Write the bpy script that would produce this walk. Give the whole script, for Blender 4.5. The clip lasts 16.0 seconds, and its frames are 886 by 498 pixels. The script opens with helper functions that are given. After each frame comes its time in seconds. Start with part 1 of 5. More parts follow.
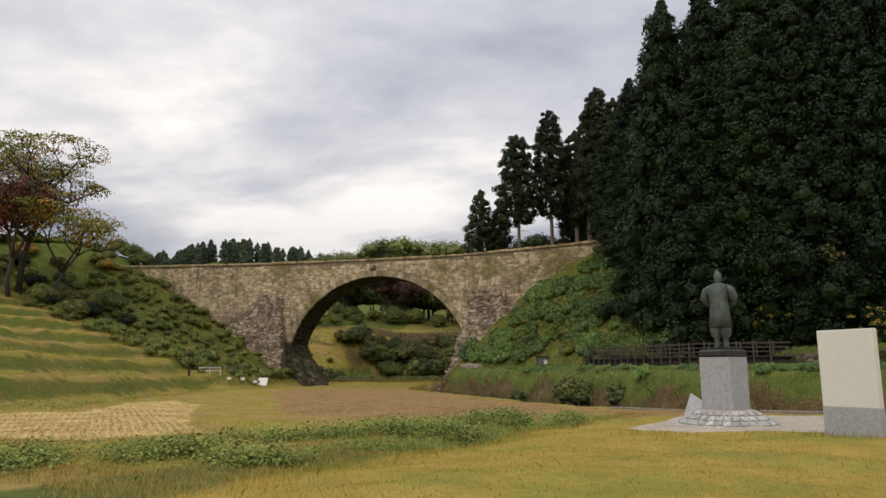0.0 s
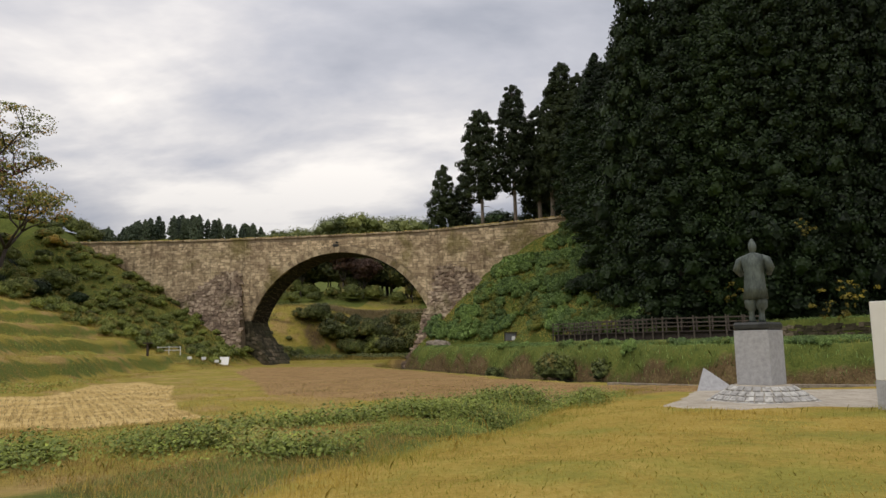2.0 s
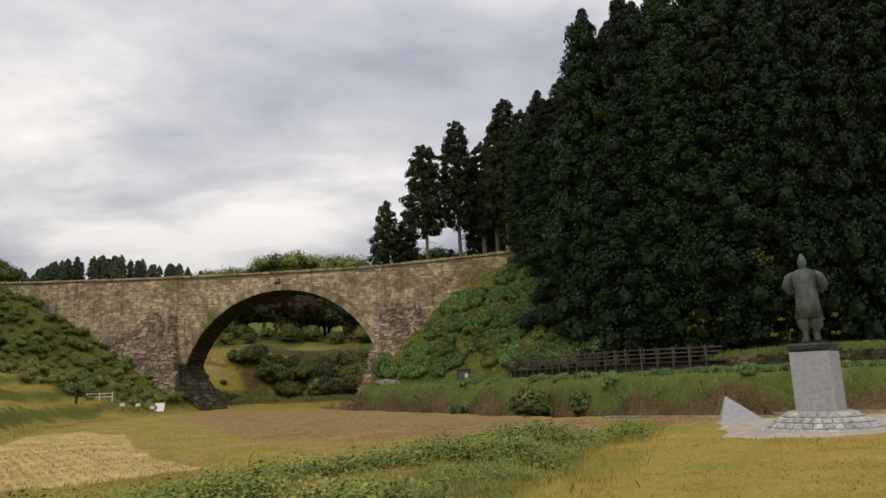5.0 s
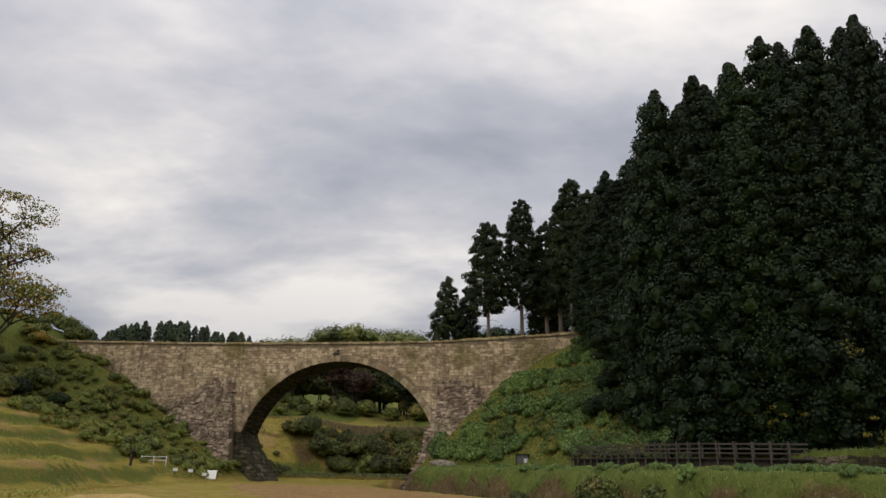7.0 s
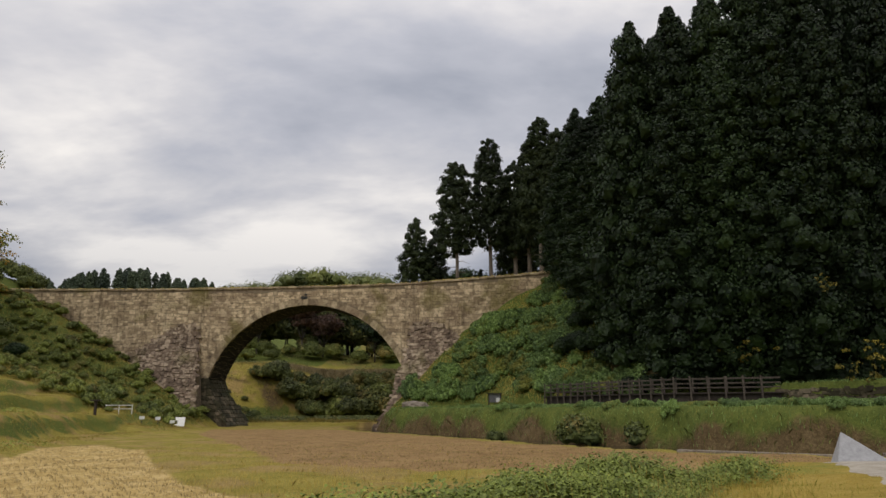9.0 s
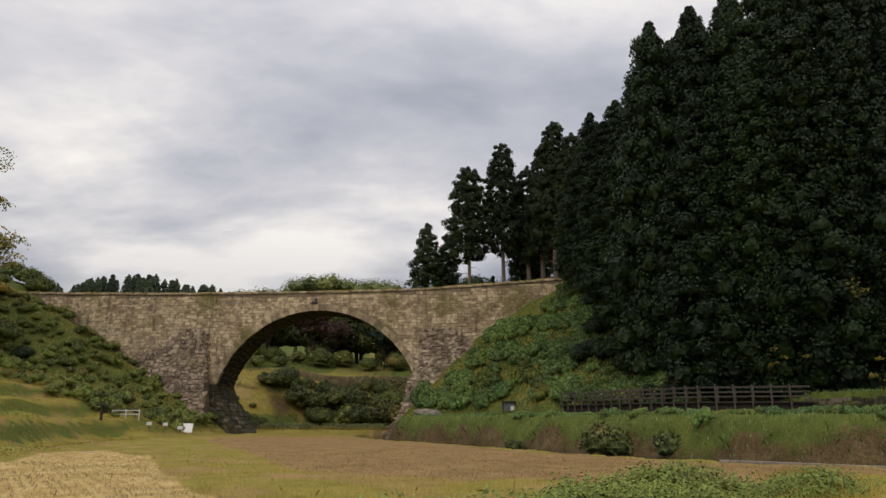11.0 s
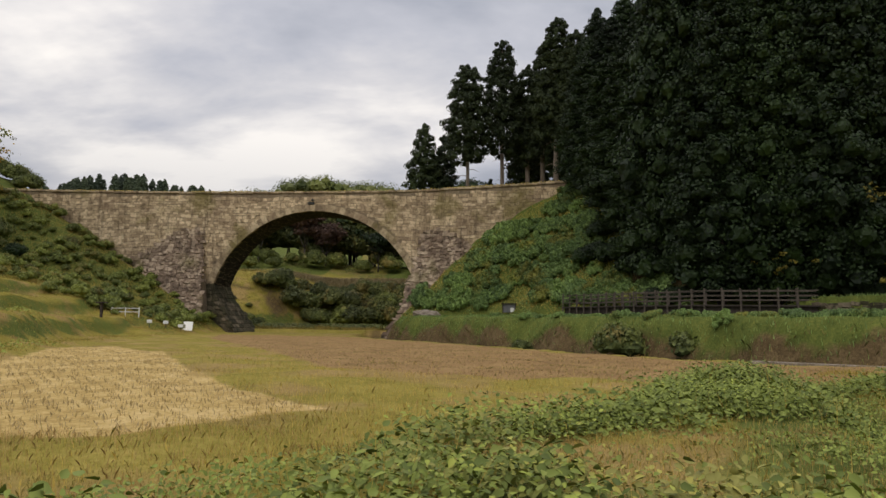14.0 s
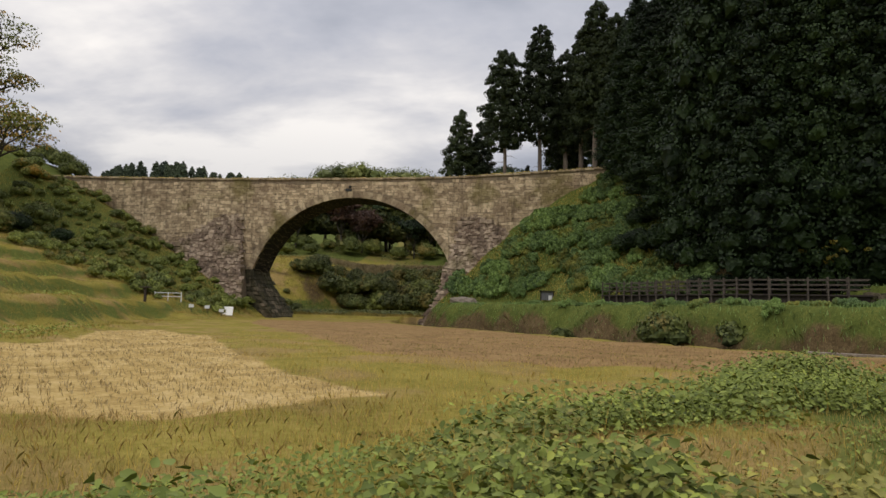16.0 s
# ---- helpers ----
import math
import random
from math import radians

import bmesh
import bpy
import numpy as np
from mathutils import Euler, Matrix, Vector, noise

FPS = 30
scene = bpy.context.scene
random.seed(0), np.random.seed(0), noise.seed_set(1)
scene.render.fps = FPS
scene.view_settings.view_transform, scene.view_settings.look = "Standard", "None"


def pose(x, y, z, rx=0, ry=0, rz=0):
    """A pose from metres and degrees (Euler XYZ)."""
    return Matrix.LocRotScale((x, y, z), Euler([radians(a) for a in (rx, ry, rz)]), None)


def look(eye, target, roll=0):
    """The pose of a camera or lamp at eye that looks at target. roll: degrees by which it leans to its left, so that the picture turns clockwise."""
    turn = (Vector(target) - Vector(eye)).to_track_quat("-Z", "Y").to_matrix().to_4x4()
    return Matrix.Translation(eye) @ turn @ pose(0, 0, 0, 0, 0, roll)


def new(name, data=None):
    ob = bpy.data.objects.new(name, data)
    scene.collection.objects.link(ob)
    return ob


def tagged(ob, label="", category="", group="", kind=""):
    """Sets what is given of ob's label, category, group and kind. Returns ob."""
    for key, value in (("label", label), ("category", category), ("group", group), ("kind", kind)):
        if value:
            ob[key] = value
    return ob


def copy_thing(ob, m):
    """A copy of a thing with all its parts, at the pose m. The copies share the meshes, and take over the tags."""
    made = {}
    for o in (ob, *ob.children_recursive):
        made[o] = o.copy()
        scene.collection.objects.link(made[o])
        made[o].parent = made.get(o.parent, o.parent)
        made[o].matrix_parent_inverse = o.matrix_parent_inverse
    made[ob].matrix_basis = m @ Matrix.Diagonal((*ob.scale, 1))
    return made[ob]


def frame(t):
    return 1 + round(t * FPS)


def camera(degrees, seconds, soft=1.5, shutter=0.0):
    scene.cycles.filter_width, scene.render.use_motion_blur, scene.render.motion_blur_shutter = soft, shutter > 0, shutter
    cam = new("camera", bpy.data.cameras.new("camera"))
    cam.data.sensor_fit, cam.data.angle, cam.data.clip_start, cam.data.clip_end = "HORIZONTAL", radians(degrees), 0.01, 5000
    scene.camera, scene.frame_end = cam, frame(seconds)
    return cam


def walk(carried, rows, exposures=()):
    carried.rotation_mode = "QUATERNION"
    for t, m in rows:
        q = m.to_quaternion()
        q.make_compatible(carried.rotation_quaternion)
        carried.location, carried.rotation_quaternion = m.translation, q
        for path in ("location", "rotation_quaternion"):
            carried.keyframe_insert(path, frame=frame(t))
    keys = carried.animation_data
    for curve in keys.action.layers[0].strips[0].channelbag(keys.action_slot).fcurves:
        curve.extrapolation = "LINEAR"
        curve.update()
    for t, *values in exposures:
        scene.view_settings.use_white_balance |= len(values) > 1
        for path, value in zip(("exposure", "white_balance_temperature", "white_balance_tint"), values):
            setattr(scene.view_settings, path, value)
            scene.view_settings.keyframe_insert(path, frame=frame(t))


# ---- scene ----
cam = camera(63.8, 16.0)
PATH = [
    (0, (36.353, -5.173, 1.41), (35.889, -3.256, 1.742), -0.2),
    (0.5, (35.797, -4.857, 1.455), (35.393, -2.928, 1.793), 0.9),
    (1, (35.088, -4.457, 1.475), (34.793, -2.499, 1.761), -0.2),
    (1.5, (34.644, -4.31, 1.405), (34.424, -2.34, 1.665), -0.9),
    (2, (34.106, -4.033, 1.425), (33.772, -2.079, 1.693), -0.8),
    (2.5, (33.534, -3.713, 1.43), (33.297, -1.747, 1.708), -1.5),
    (3, (33.043, -3.406, 1.384), (32.848, -1.444, 1.719), -0.8),
    (5.5, (31.024, -1.722, 1.201), (30.897, 0.239, 1.574), -2.4),
    (6, (30.959, -1.193, 1.121), (30.694, 0.756, 1.48), 0.5),
    (6.5, (30.632, -0.887, 1.07), (30.319, 1.037, 1.515), 1.0),
    (7, (30.585, -0.914, 1.034), (30.294, 0.974, 1.625), 1.3),
    (7.5, (30.331, -0.487, 1.136), (29.849, 1.36, 1.733), 2.6),
    (8, (29.875, 0.072, 1.228), (29.505, 1.955, 1.79), 2.3),
    (8.5, (29.633, 0.458, 1.201), (29.426, 2.373, 1.741), 0.6),
    (9, (29.514, 0.867, 1.187), (29.322, 2.809, 1.625), -0.2),
    (11.5, (28.34, 2.797, 0.987), (28.107, 4.728, 1.452), 0.7),
    (12, (28.02, 2.941, 0.969), (27.602, 4.876, 1.257), 3.0),
    (12.5, (27.689, 3.297, 0.95), (27.325, 5.247, 1.206), 1.5),
    (13, (27.443, 3.485, 0.891), (27.108, 5.444, 1.119), 1.7),
    (13.5, (27.225, 3.843, 0.87), (26.908, 5.81, 1.045), 1.7),
    (14, (27.037, 4.01, 0.868), (26.853, 5.992, 1.068), 0.8),
    (14.5, (26.896, 4.193, 0.837), (26.725, 6.178, 1.016), 0.3),
    (15, (26.813, 4.275, 0.824), (26.622, 6.254, 1.037), 0.5),
    (15.5, (26.735, 4.387, 0.811), (26.553, 6.372, 0.978), 1.5),
    (16, (26.615, 4.311, 0.828), (26.336, 6.285, 0.991), 1.3),
]
walk(cam, [(t, look(eye, target, roll)) for t, eye, target, roll in PATH], exposures=[(0, -0.03, 6950, 12), (3, -0.13, 6950, 12), (6, -0.2, 6900, 12), (7.5, -0.36, 6850, 12), (8.5, -0.3, 6850, 12), (11.5, -0.2, 6900, 12), (12.5, -0.12, 6950, 12), (16, -0.17, 6850, 12)])

# ---------- light ----------
SUN_EL, SUN_AZ = radians(48), radians(200)
world = bpy.data.worlds.new("world")
scene.world = world
world.use_nodes = True
wn, wl = world.node_tree.nodes, world.node_tree.links
wn.clear()


def wnode(kind, **settings):
    n = wn.new(kind)
    for key, value in settings.items():
        if key == "operation":
            n.operation = value
        elif key == "data_type":
            n.data_type = value
    return n


def wmath(op, a, b=None):
    n = wn.new("ShaderNodeMath")
    n.operation = op
    for i, v in enumerate((a, b)):
        if v is None:
            continue
        if isinstance(v, (int, float)):
            n.inputs[i].default_value = v
        else:
            wl.new(v, n.inputs[i])
    return n.outputs[0]


def wramp(fac, stops):
    n = wn.new("ShaderNodeValToRGB")
    wl.new(fac, n.inputs[0])
    e = n.color_ramp.elements
    while len(e) < len(stops):
        e.new(0.5)
    for el, (p, c) in zip(e, stops):
        el.position, el.color = p, (*c, 1)
    return n.outputs[0]


coord = wn.new("ShaderNodeTexCoord")
sep = wn.new("ShaderNodeSeparateXYZ")
wl.new(coord.outputs["Generated"], sep.inputs[0])
up = wmath("ADD", wmath("MAXIMUM", sep.outputs["Z"], 0.0), 0.19)
flat = wn.new("ShaderNodeCombineXYZ")
wl.new(wmath("DIVIDE", sep.outputs["X"], up), flat.inputs[0])
wl.new(wmath("DIVIDE", sep.outputs["Y"], up), flat.inputs[1])


def wnoise(scale, detail, rough, distort, shift, stretch=(1, 1, 1)):
    m = wn.new("ShaderNodeMapping")
    m.inputs["Location"].default_value = shift
    m.inputs["Scale"].default_value = stretch
    wl.new(flat.outputs[0], m.inputs[0])
    n = wn.new("ShaderNodeTexNoise")
    n.inputs["Scale"].default_value = scale
    n.inputs["Detail"].default_value = detail
    n.inputs["Roughness"].default_value = rough
    n.inputs["Distortion"].default_value = distort
    wl.new(m.outputs[0], n.inputs["Vector"])
    return n.outputs["Fac"]


big = wnoise(0.7, 6, 0.52, 0.3, (3.1, 1.7, 0), (1, 1.15, 1))
fine = wnoise(1.9, 7, 0.55, 0.2, (7.4, 2.2, 0), (1, 1.5, 1))
cover = wmath("ADD", wmath("MULTIPLY", big, 0.72), wmath("MULTIPLY", fine, 0.28))
cloud = wramp(cover, [(0.39, (0.37, 0.41, 0.50)), (0.47, (0.51, 0.545, 0.635)), (0.53, (0.67, 0.69, 0.75)), (0.61, (0.98, 0.98, 0.985))])
sky = wn.new("ShaderNodeTexSky")
sky.sky_type, sky.sun_disc = "NISHITA", False
sky.sun_elevation, sky.sun_rotation = SUN_EL, SUN_AZ
scaled = wn.new("ShaderNodeMix")
scaled.data_type, scaled.blend_type = "RGBA", "MULTIPLY"
scaled.inputs[0].default_value = 1
wl.new(sky.outputs[0], scaled.inputs[6])
scaled.inputs[7].default_value = (0.1, 0.1, 0.1, 1)
# an overcast vault, brighter overhead than near the horizon
vault = wn.new("ShaderNodeMix")
vault.data_type, vault.blend_type = "RGBA", "MULTIPLY"
vault.inputs[0].default_value = 1
wl.new(cloud, vault.inputs[6])
lift = wramp(sep.outputs["Z"], [(0.0, (0.62, 0.64, 0.68)), (0.13, (0.78, 0.795, 0.82)), (0.24, (1.10, 1.10, 1.09)), (0.5, (1.3, 1.29, 1.27)), (1.0, (1.9, 1.88, 1.85))])
wl.new(lift, vault.inputs[7])
mixed = wn.new("ShaderNodeMix")
mixed.data_type = "RGBA"
mixed.inputs[0].default_value = 0.94
wl.new(scaled.outputs[2], mixed.inputs[6])
wl.new(vault.outputs[2], mixed.inputs[7])
back = wn.new("ShaderNodeBackground")
back.inputs[1].default_value = 1.0
wl.new(mixed.outputs[2], back.inputs[0])
wout = wn.new("ShaderNodeOutputWorld")
wl.new(back.outputs[0], wout.inputs[0])

sun = new("sun", bpy.data.lights.new("sun", "SUN"))
sun.data.energy, sun.data.angle, sun.data.color = 0.9, radians(25), (1.0, 0.96, 0.9)
toward = Vector((math.sin(SUN_AZ) * math.cos(SUN_EL), math.cos(SUN_AZ) * math.cos(SUN_EL), math.sin(SUN_EL)))
sun.matrix_world = look(toward * 100, (0, 0, 0))

# ---------- materials ----------


class Mat:
    """A small builder for procedural materials."""

    def __init__(self, name, rough=0.85, metal=0.0, spec=0.3):
        self.m = bpy.data.materials.new(name)
        self.m.use_nodes = True
        self.n, self.l = self.m.node_tree.nodes, self.m.node_tree.links
        self.b = self.n["Principled BSDF"]
        self.b.inputs["Roughness"].default_value = rough
        self.b.inputs["Metallic"].default_value = metal
        self.b.inputs["Specular IOR Level"].default_value = spec
        self.where = self.n.new("ShaderNodeNewGeometry")

    def noise(self, scale, detail=5, rough=0.55, stretch=(1, 1, 1), local=False):
        mp = self.n.new("ShaderNodeMapping")
        mp.inputs["Scale"].default_value = stretch
        if local:
            tc = self.n.new("ShaderNodeTexCoord")
            self.l.new(tc.outputs["Object"], mp.inputs[0])
        else:
            self.l.new(self.where.outputs["Position"], mp.inputs[0])
        t = self.n.new("ShaderNodeTexNoise")
        t.inputs["Scale"].default_value = scale
        t.inputs["Detail"].default_value = detail
        t.inputs["Roughness"].default_value = rough
        self.l.new(mp.outputs[0], t.inputs["Vector"])
        return t.outputs["Fac"]

    def island(self):
        return self.where.outputs["Random Per Island"]

    def each(self):
        return self.n.new("ShaderNodeObjectInfo").outputs["Random"]

    def attr(self, name):
        a = self.n.new("ShaderNodeAttribute")
        a.attribute_name = name
        return a.outputs["Fac"]

    def height(self):
        s = self.n.new("ShaderNodeSeparateXYZ")
        self.l.new(self.where.outputs["Position"], s.inputs[0])
        return s.outputs["Z"]

    def calc(self, op, a, b=None, c=None):
        m = self.n.new("ShaderNodeMath")
        m.operation = op
        for i, v in enumerate((a, b, c)):
            if v is None:
                continue
            if isinstance(v, (int, float)):
                m.inputs[i].default_value = v
            else:
                self.l.new(v, m.inputs[i])
        return m.outputs[0]

    def band(self, v, lo, hi):
        r = self.n.new("ShaderNodeMapRange")
        r.interpolation_type = "SMOOTHSTEP"
        r.inputs[1].default_value, r.inputs[2].default_value = lo, hi
        self.l.new(v, r.inputs[0])
        return r.outputs[0]

    def ramp(self, fac, *stops):
        r = self.n.new("ShaderNodeValToRGB")
        self.l.new(fac, r.inputs[0])
        e = r.color_ramp.elements
        while len(e) < len(stops):
            e.new(0.5)
        for el, (p, c) in zip(e, stops):
            el.position, el.color = p, (*c, 1)
        return r.outputs[0]

    def mix(self, fac, a, b, mode="MIX"):
        x = self.n.new("ShaderNodeMix")
        x.data_type, x.blend_type = "RGBA", mode
        for i, v in ((0, fac), (6, a), (7, b)):
            if isinstance(v, (int, float)):
                x.inputs[i].default_value = v
            elif isinstance(v, tuple):
                x.inputs[i].default_value = (*v, 1)
            else:
                self.l.new(v, x.inputs[i])
        return x.outputs[2]

    def done(self, colour, bump=None, strength=0.4, distance=0.05):
        self.l.new(colour, self.b.inputs["Base Color"])
        if bump is not None:
            k = self.n.new("ShaderNodeBump")
            k.inputs["Strength"].default_value = strength
            k.inputs["Distance"].default_value = distance
            self.l.new(bump, k.inputs["Height"])
            self.l.new(k.outputs[0], self.b.inputs["Normal"])
        return self.m


def plain(name, a, b, scale=3.0, rough=0.85, metal=0.0, bump=0.3, distance=0.02, stretch=(1, 1, 1), spec=0.3):
    m = Mat(name, rough, metal, spec)
    n1, n2 = m.noise(scale, 6, 0.6, stretch), m.noise(scale * 6, 3, 0.6, stretch)
    f = m.calc("ADD", m.calc("MULTIPLY", n1, 0.65), m.calc("MULTIPLY", n2, 0.35))
    return m.done(m.ramp(f, (0.35, a), (0.66, b)), n2, bump, distance)


def leafy(name, dark, light, accent=None, rough=0.6, share=0.75):
    m = Mat(name, rough, 0, 0.25)
    f = m.calc("ADD", m.calc("MULTIPLY", m.island(), 0.6), m.calc("MULTIPLY", m.noise(0.6, 3), 0.4))
    c = m.ramp(f, (0.2, dark), (0.75, light))
    if accent:
        patch = m.band(m.calc("ADD", m.noise(0.25, 3), m.calc("MULTIPLY", m.island(), 0.15)), share - 0.1, share)
        c = m.mix(patch, c, accent)
    shade = m.ramp(m.each(), (0.0, (0.62, 0.64, 0.66)), (1.0, (1.3, 1.24, 1.05)))
    c = m.mix(1.0, c, shade, "MULTIPLY")
    return m.done(c)


# ground cover: dry meadow, with straw stubble, cut brown field, weeds, bare earth laid over it
m = Mat("ground_cover", 0.95, 0, 0.1)
nb, nm, ns = m.noise(0.12, 5), m.noise(0.9, 6, 0.65), m.noise(9, 4, 0.7)
tone = m.calc("ADD", m.calc("MULTIPLY", nm, 0.5), m.calc("MULTIPLY", ns, 0.5))
meadow = m.ramp(tone, (0.32, (0.21, 0.15, 0.03)), (0.5, (0.35, 0.25, 0.055)), (0.68, (0.45, 0.335, 0.095)))
meadow = m.mix(m.band(m.noise(0.35, 5, 0.6), 0.45, 0.62), meadow, m.ramp(tone, (0.3, (0.16, 0.155, 0.03)), (0.7, (0.34, 0.30, 0.065))))
lush = m.ramp(tone, (0.3, (0.04, 0.055, 0.013)), (0.5, (0.10, 0.125, 0.027)), (0.7, (0.20, 0.21, 0.05)))
straw = m.ramp(m.calc("ADD", m.calc("MULTIPLY", m.noise(1.4, 6, 0.65, (1.3, 0.8, 1)), 0.55), m.calc("MULTIPLY", ns, 0.45)),
               (0.33, (0.29, 0.19, 0.06)), (0.5, (0.52, 0.37, 0.14)), (0.66, (0.68, 0.51, 0.25)))
brown = m.ramp(tone, (0.33, (0.16, 0.095, 0.04)), (0.5, (0.31, 0.195, 0.085)), (0.68, (0.40, 0.27, 0.12)))
earth = m.ramp(tone, (0.33, (0.035, 0.024, 0.012)), (0.5, (0.115, 0.078, 0.036)), (0.68, (0.22, 0.16, 0.08)))
col = meadow
edge = m.calc("MULTIPLY", m.calc("SUBTRACT", nm, 0.5), 0.7)
verge = m.ramp(tone, (0.3, (0.14, 0.12, 0.02)), (0.5, (0.27, 0.225, 0.045)), (0.7, (0.42, 0.33, 0.09)))
verge = m.mix(m.band(m.noise(0.3, 4), 0.46, 0.62), verge, m.ramp(tone, (0.3, (0.19, 0.13, 0.04)), (0.7, (0.44, 0.31, 0.12))))
for key, layer in (("verge", verge), ("lush", lush), ("brown", brown), ("straw", straw), ("earth", earth)):
    col = m.mix(m.band(m.calc("ADD", m.attr(key), edge), 0.35, 0.65), col, layer)
GROUND = m.done(col, tone, 0.9, 0.12)


def stone_material(name, dark, mid, pale, moss=(0.16, 0.14, 0.03), ruddy=(0.19, 0.12, 0.085), single=False):
    """Weathered masonry: tone by stone, broad pale and ruddy patches, moss, run-off streaks and lichen spots."""
    m = Mat(name, 0.92, 0, 0.2)
    grain, blotch, spot = m.noise(7, 5, 0.7), m.noise(0.55, 7, 0.72), m.noise(2.4, 5, 0.72)
    broad = m.noise(0.11, 4, 0.6)
    one = m.each() if single else m.island()
    f = m.calc("ADD", m.calc("ADD", m.calc("MULTIPLY", one, 0.16), m.calc("MULTIPLY", spot, 0.3)), m.calc("ADD", m.calc("MULTIPLY", blotch, 0.42), m.calc("MULTIPLY", broad, 0.22)))
    c = m.ramp(f, (0.36, dark), (0.53, mid), (0.68, pale))
    c = m.mix(m.calc("MULTIPLY", m.band(m.noise(0.2, 6, 0.65), 0.5, 0.6), 0.6), c, m.mix(0.45, c, ruddy))
    c = m.mix(m.calc("MULTIPLY", m.band(m.noise(0.16, 5, 0.6), 0.52, 0.66), 0.6), c, moss)
    streak = m.noise(0.95, 5, 0.62, (1.5, 1.5, 0.13))
    c = m.mix(m.calc("MULTIPLY", m.band(streak, 0.55, 0.67), 0.4), c, tuple(v * 0.42 for v in dark))
    wash = m.noise(0.8, 5, 0.62, (1.7, 1.7, 0.16), True)
    c = m.mix(m.calc("MULTIPLY", m.band(wash, 0.57, 0.69), 0.28), c, tuple(min(1, v * 1.12) for v in pale))
    c = m.mix(m.calc("MULTIPLY", m.band(m.noise(1.3, 6, 0.75), 0.53, 0.62), 0.5), c, tuple(v * 0.6 for v in dark))
    return m.done(c, m.calc("ADD", grain, spot), 0.6, 0.07)


ASHLAR = stone_material("weathered_tuff", (0.14, 0.10, 0.066), (0.46, 0.35, 0.22), (0.84, 0.68, 0.45))
VOUSSOIR = stone_material("arch_stone", (0.11, 0.08, 0.055), (0.34, 0.26, 0.165), (0.64, 0.52, 0.34), single=True)
RUBBLE = stone_material("rubble_stone", (0.06, 0.044, 0.034), (0.24, 0.175, 0.125), (0.60, 0.48, 0.35), (0.14, 0.13, 0.04), (0.17, 0.11, 0.075))
# shade under the arch is put into this near-black stone colour
SHADED_SOFFIT = stone_material("shaded_soffit_stone", (0.010, 0.009, 0.008), (0.022, 0.019, 0.016), (0.045, 0.038, 0.030), (0.02, 0.02, 0.012), (0.02, 0.014, 0.011))
MOSSY = stone_material("mossy_wet_stone", (0.018, 0.017, 0.010), (0.065, 0.058, 0.032), (0.25, 0.20, 0.14), (0.035, 0.05, 0.012), (0.05, 0.035, 0.025))
JOINT = stone_material("earthy_mortar", (0.085, 0.065, 0.045), (0.22, 0.17, 0.115), (0.36, 0.29, 0.19))
CEDAR_LEAF = leafy("cedar_foliage", (0.006, 0.015, 0.005), (0.024, 0.047, 0.012))
THICKET_LEAF = leafy("thicket_foliage", (0.03, 0.045, 0.014), (0.14, 0.155, 0.05), (0.18, 0.15, 0.05))
BANK_GRASS = leafy("bank_grass", (0.085, 0.06, 0.022), (0.25, 0.18, 0.065), (0.13, 0.14, 0.035), share=0.6)
REED = leafy("dry_reed", (0.30, 0.22, 0.10), (0.58, 0.46, 0.25))
HILL_CEDAR = leafy("ridge_cedar_foliage", (0.014, 0.024, 0.010), (0.045, 0.066, 0.022))
BARK = plain("cedar_bark", (0.10, 0.075, 0.055), (0.30, 0.25, 0.20), 2.0, stretch=(3, 3, 0.3), bump=0.6)
DARK_BARK = plain("dark_bark", (0.03, 0.024, 0.02), (0.09, 0.075, 0.06), 2.0, stretch=(3, 3, 0.3), bump=0.6)
BUSH_LEAF = leafy("bush_foliage", (0.05, 0.07, 0.02), (0.17, 0.20, 0.055), (0.24, 0.20, 0.065))
SHRUB_LEAF = leafy("clipped_shrub_foliage", (0.085, 0.12, 0.03), (0.28, 0.32, 0.085), (0.25, 0.21, 0.07))
SLOPE_LEAF = leafy("slope_foliage", (0.07, 0.125, 0.04), (0.27, 0.40, 0.14), (0.27, 0.27, 0.065))
WEED_LEAF = leafy("weed_foliage", (0.11, 0.15, 0.025), (0.31, 0.37, 0.075), (0.34, 0.32, 0.08))
GOLD_LEAF = leafy("autumn_foliage", (0.12, 0.155, 0.035), (0.31, 0.33, 0.09), (0.48, 0.30, 0.06), share=0.68)
RED_LEAF = leafy("red_maple_foliage", (0.08, 0.02, 0.013), (0.25, 0.055, 0.03), (0.08, 0.07, 0.025), share=0.68)
DULL_LEAF = leafy("dull_reddish_foliage", (0.05, 0.028, 0.022), (0.15, 0.085, 0.06))
YELLOW_LEAF = leafy("yellow_leaves", (0.10, 0.085, 0.015), (0.30, 0.24, 0.04))
# far conifers: distance haze is mixed into this paler leaf colour
HAZED_LEAF = leafy("hazed_far_foliage", (0.06, 0.085, 0.06), (0.115, 0.15, 0.095))
BAMBOO_LEAF = leafy("bamboo_foliage", (0.09, 0.12, 0.035), (0.21, 0.24, 0.08))
DRY_GRASS = leafy("dry_grass", (0.34, 0.245, 0.05), (0.66, 0.50, 0.13), (0.34, 0.32, 0.07), share=0.62)
GREEN_GRASS = leafy("green_grass", (0.15, 0.155, 0.025), (0.38, 0.36, 0.08), (0.52, 0.39, 0.11), share=0.55)
BROWN_GRASS = leafy("seed_grass", (0.30, 0.195, 0.075), (0.60, 0.42, 0.19), (0.36, 0.30, 0.09), share=0.64)
STRAW = leafy("straw", (0.42, 0.29, 0.10), (0.78, 0.60, 0.32))
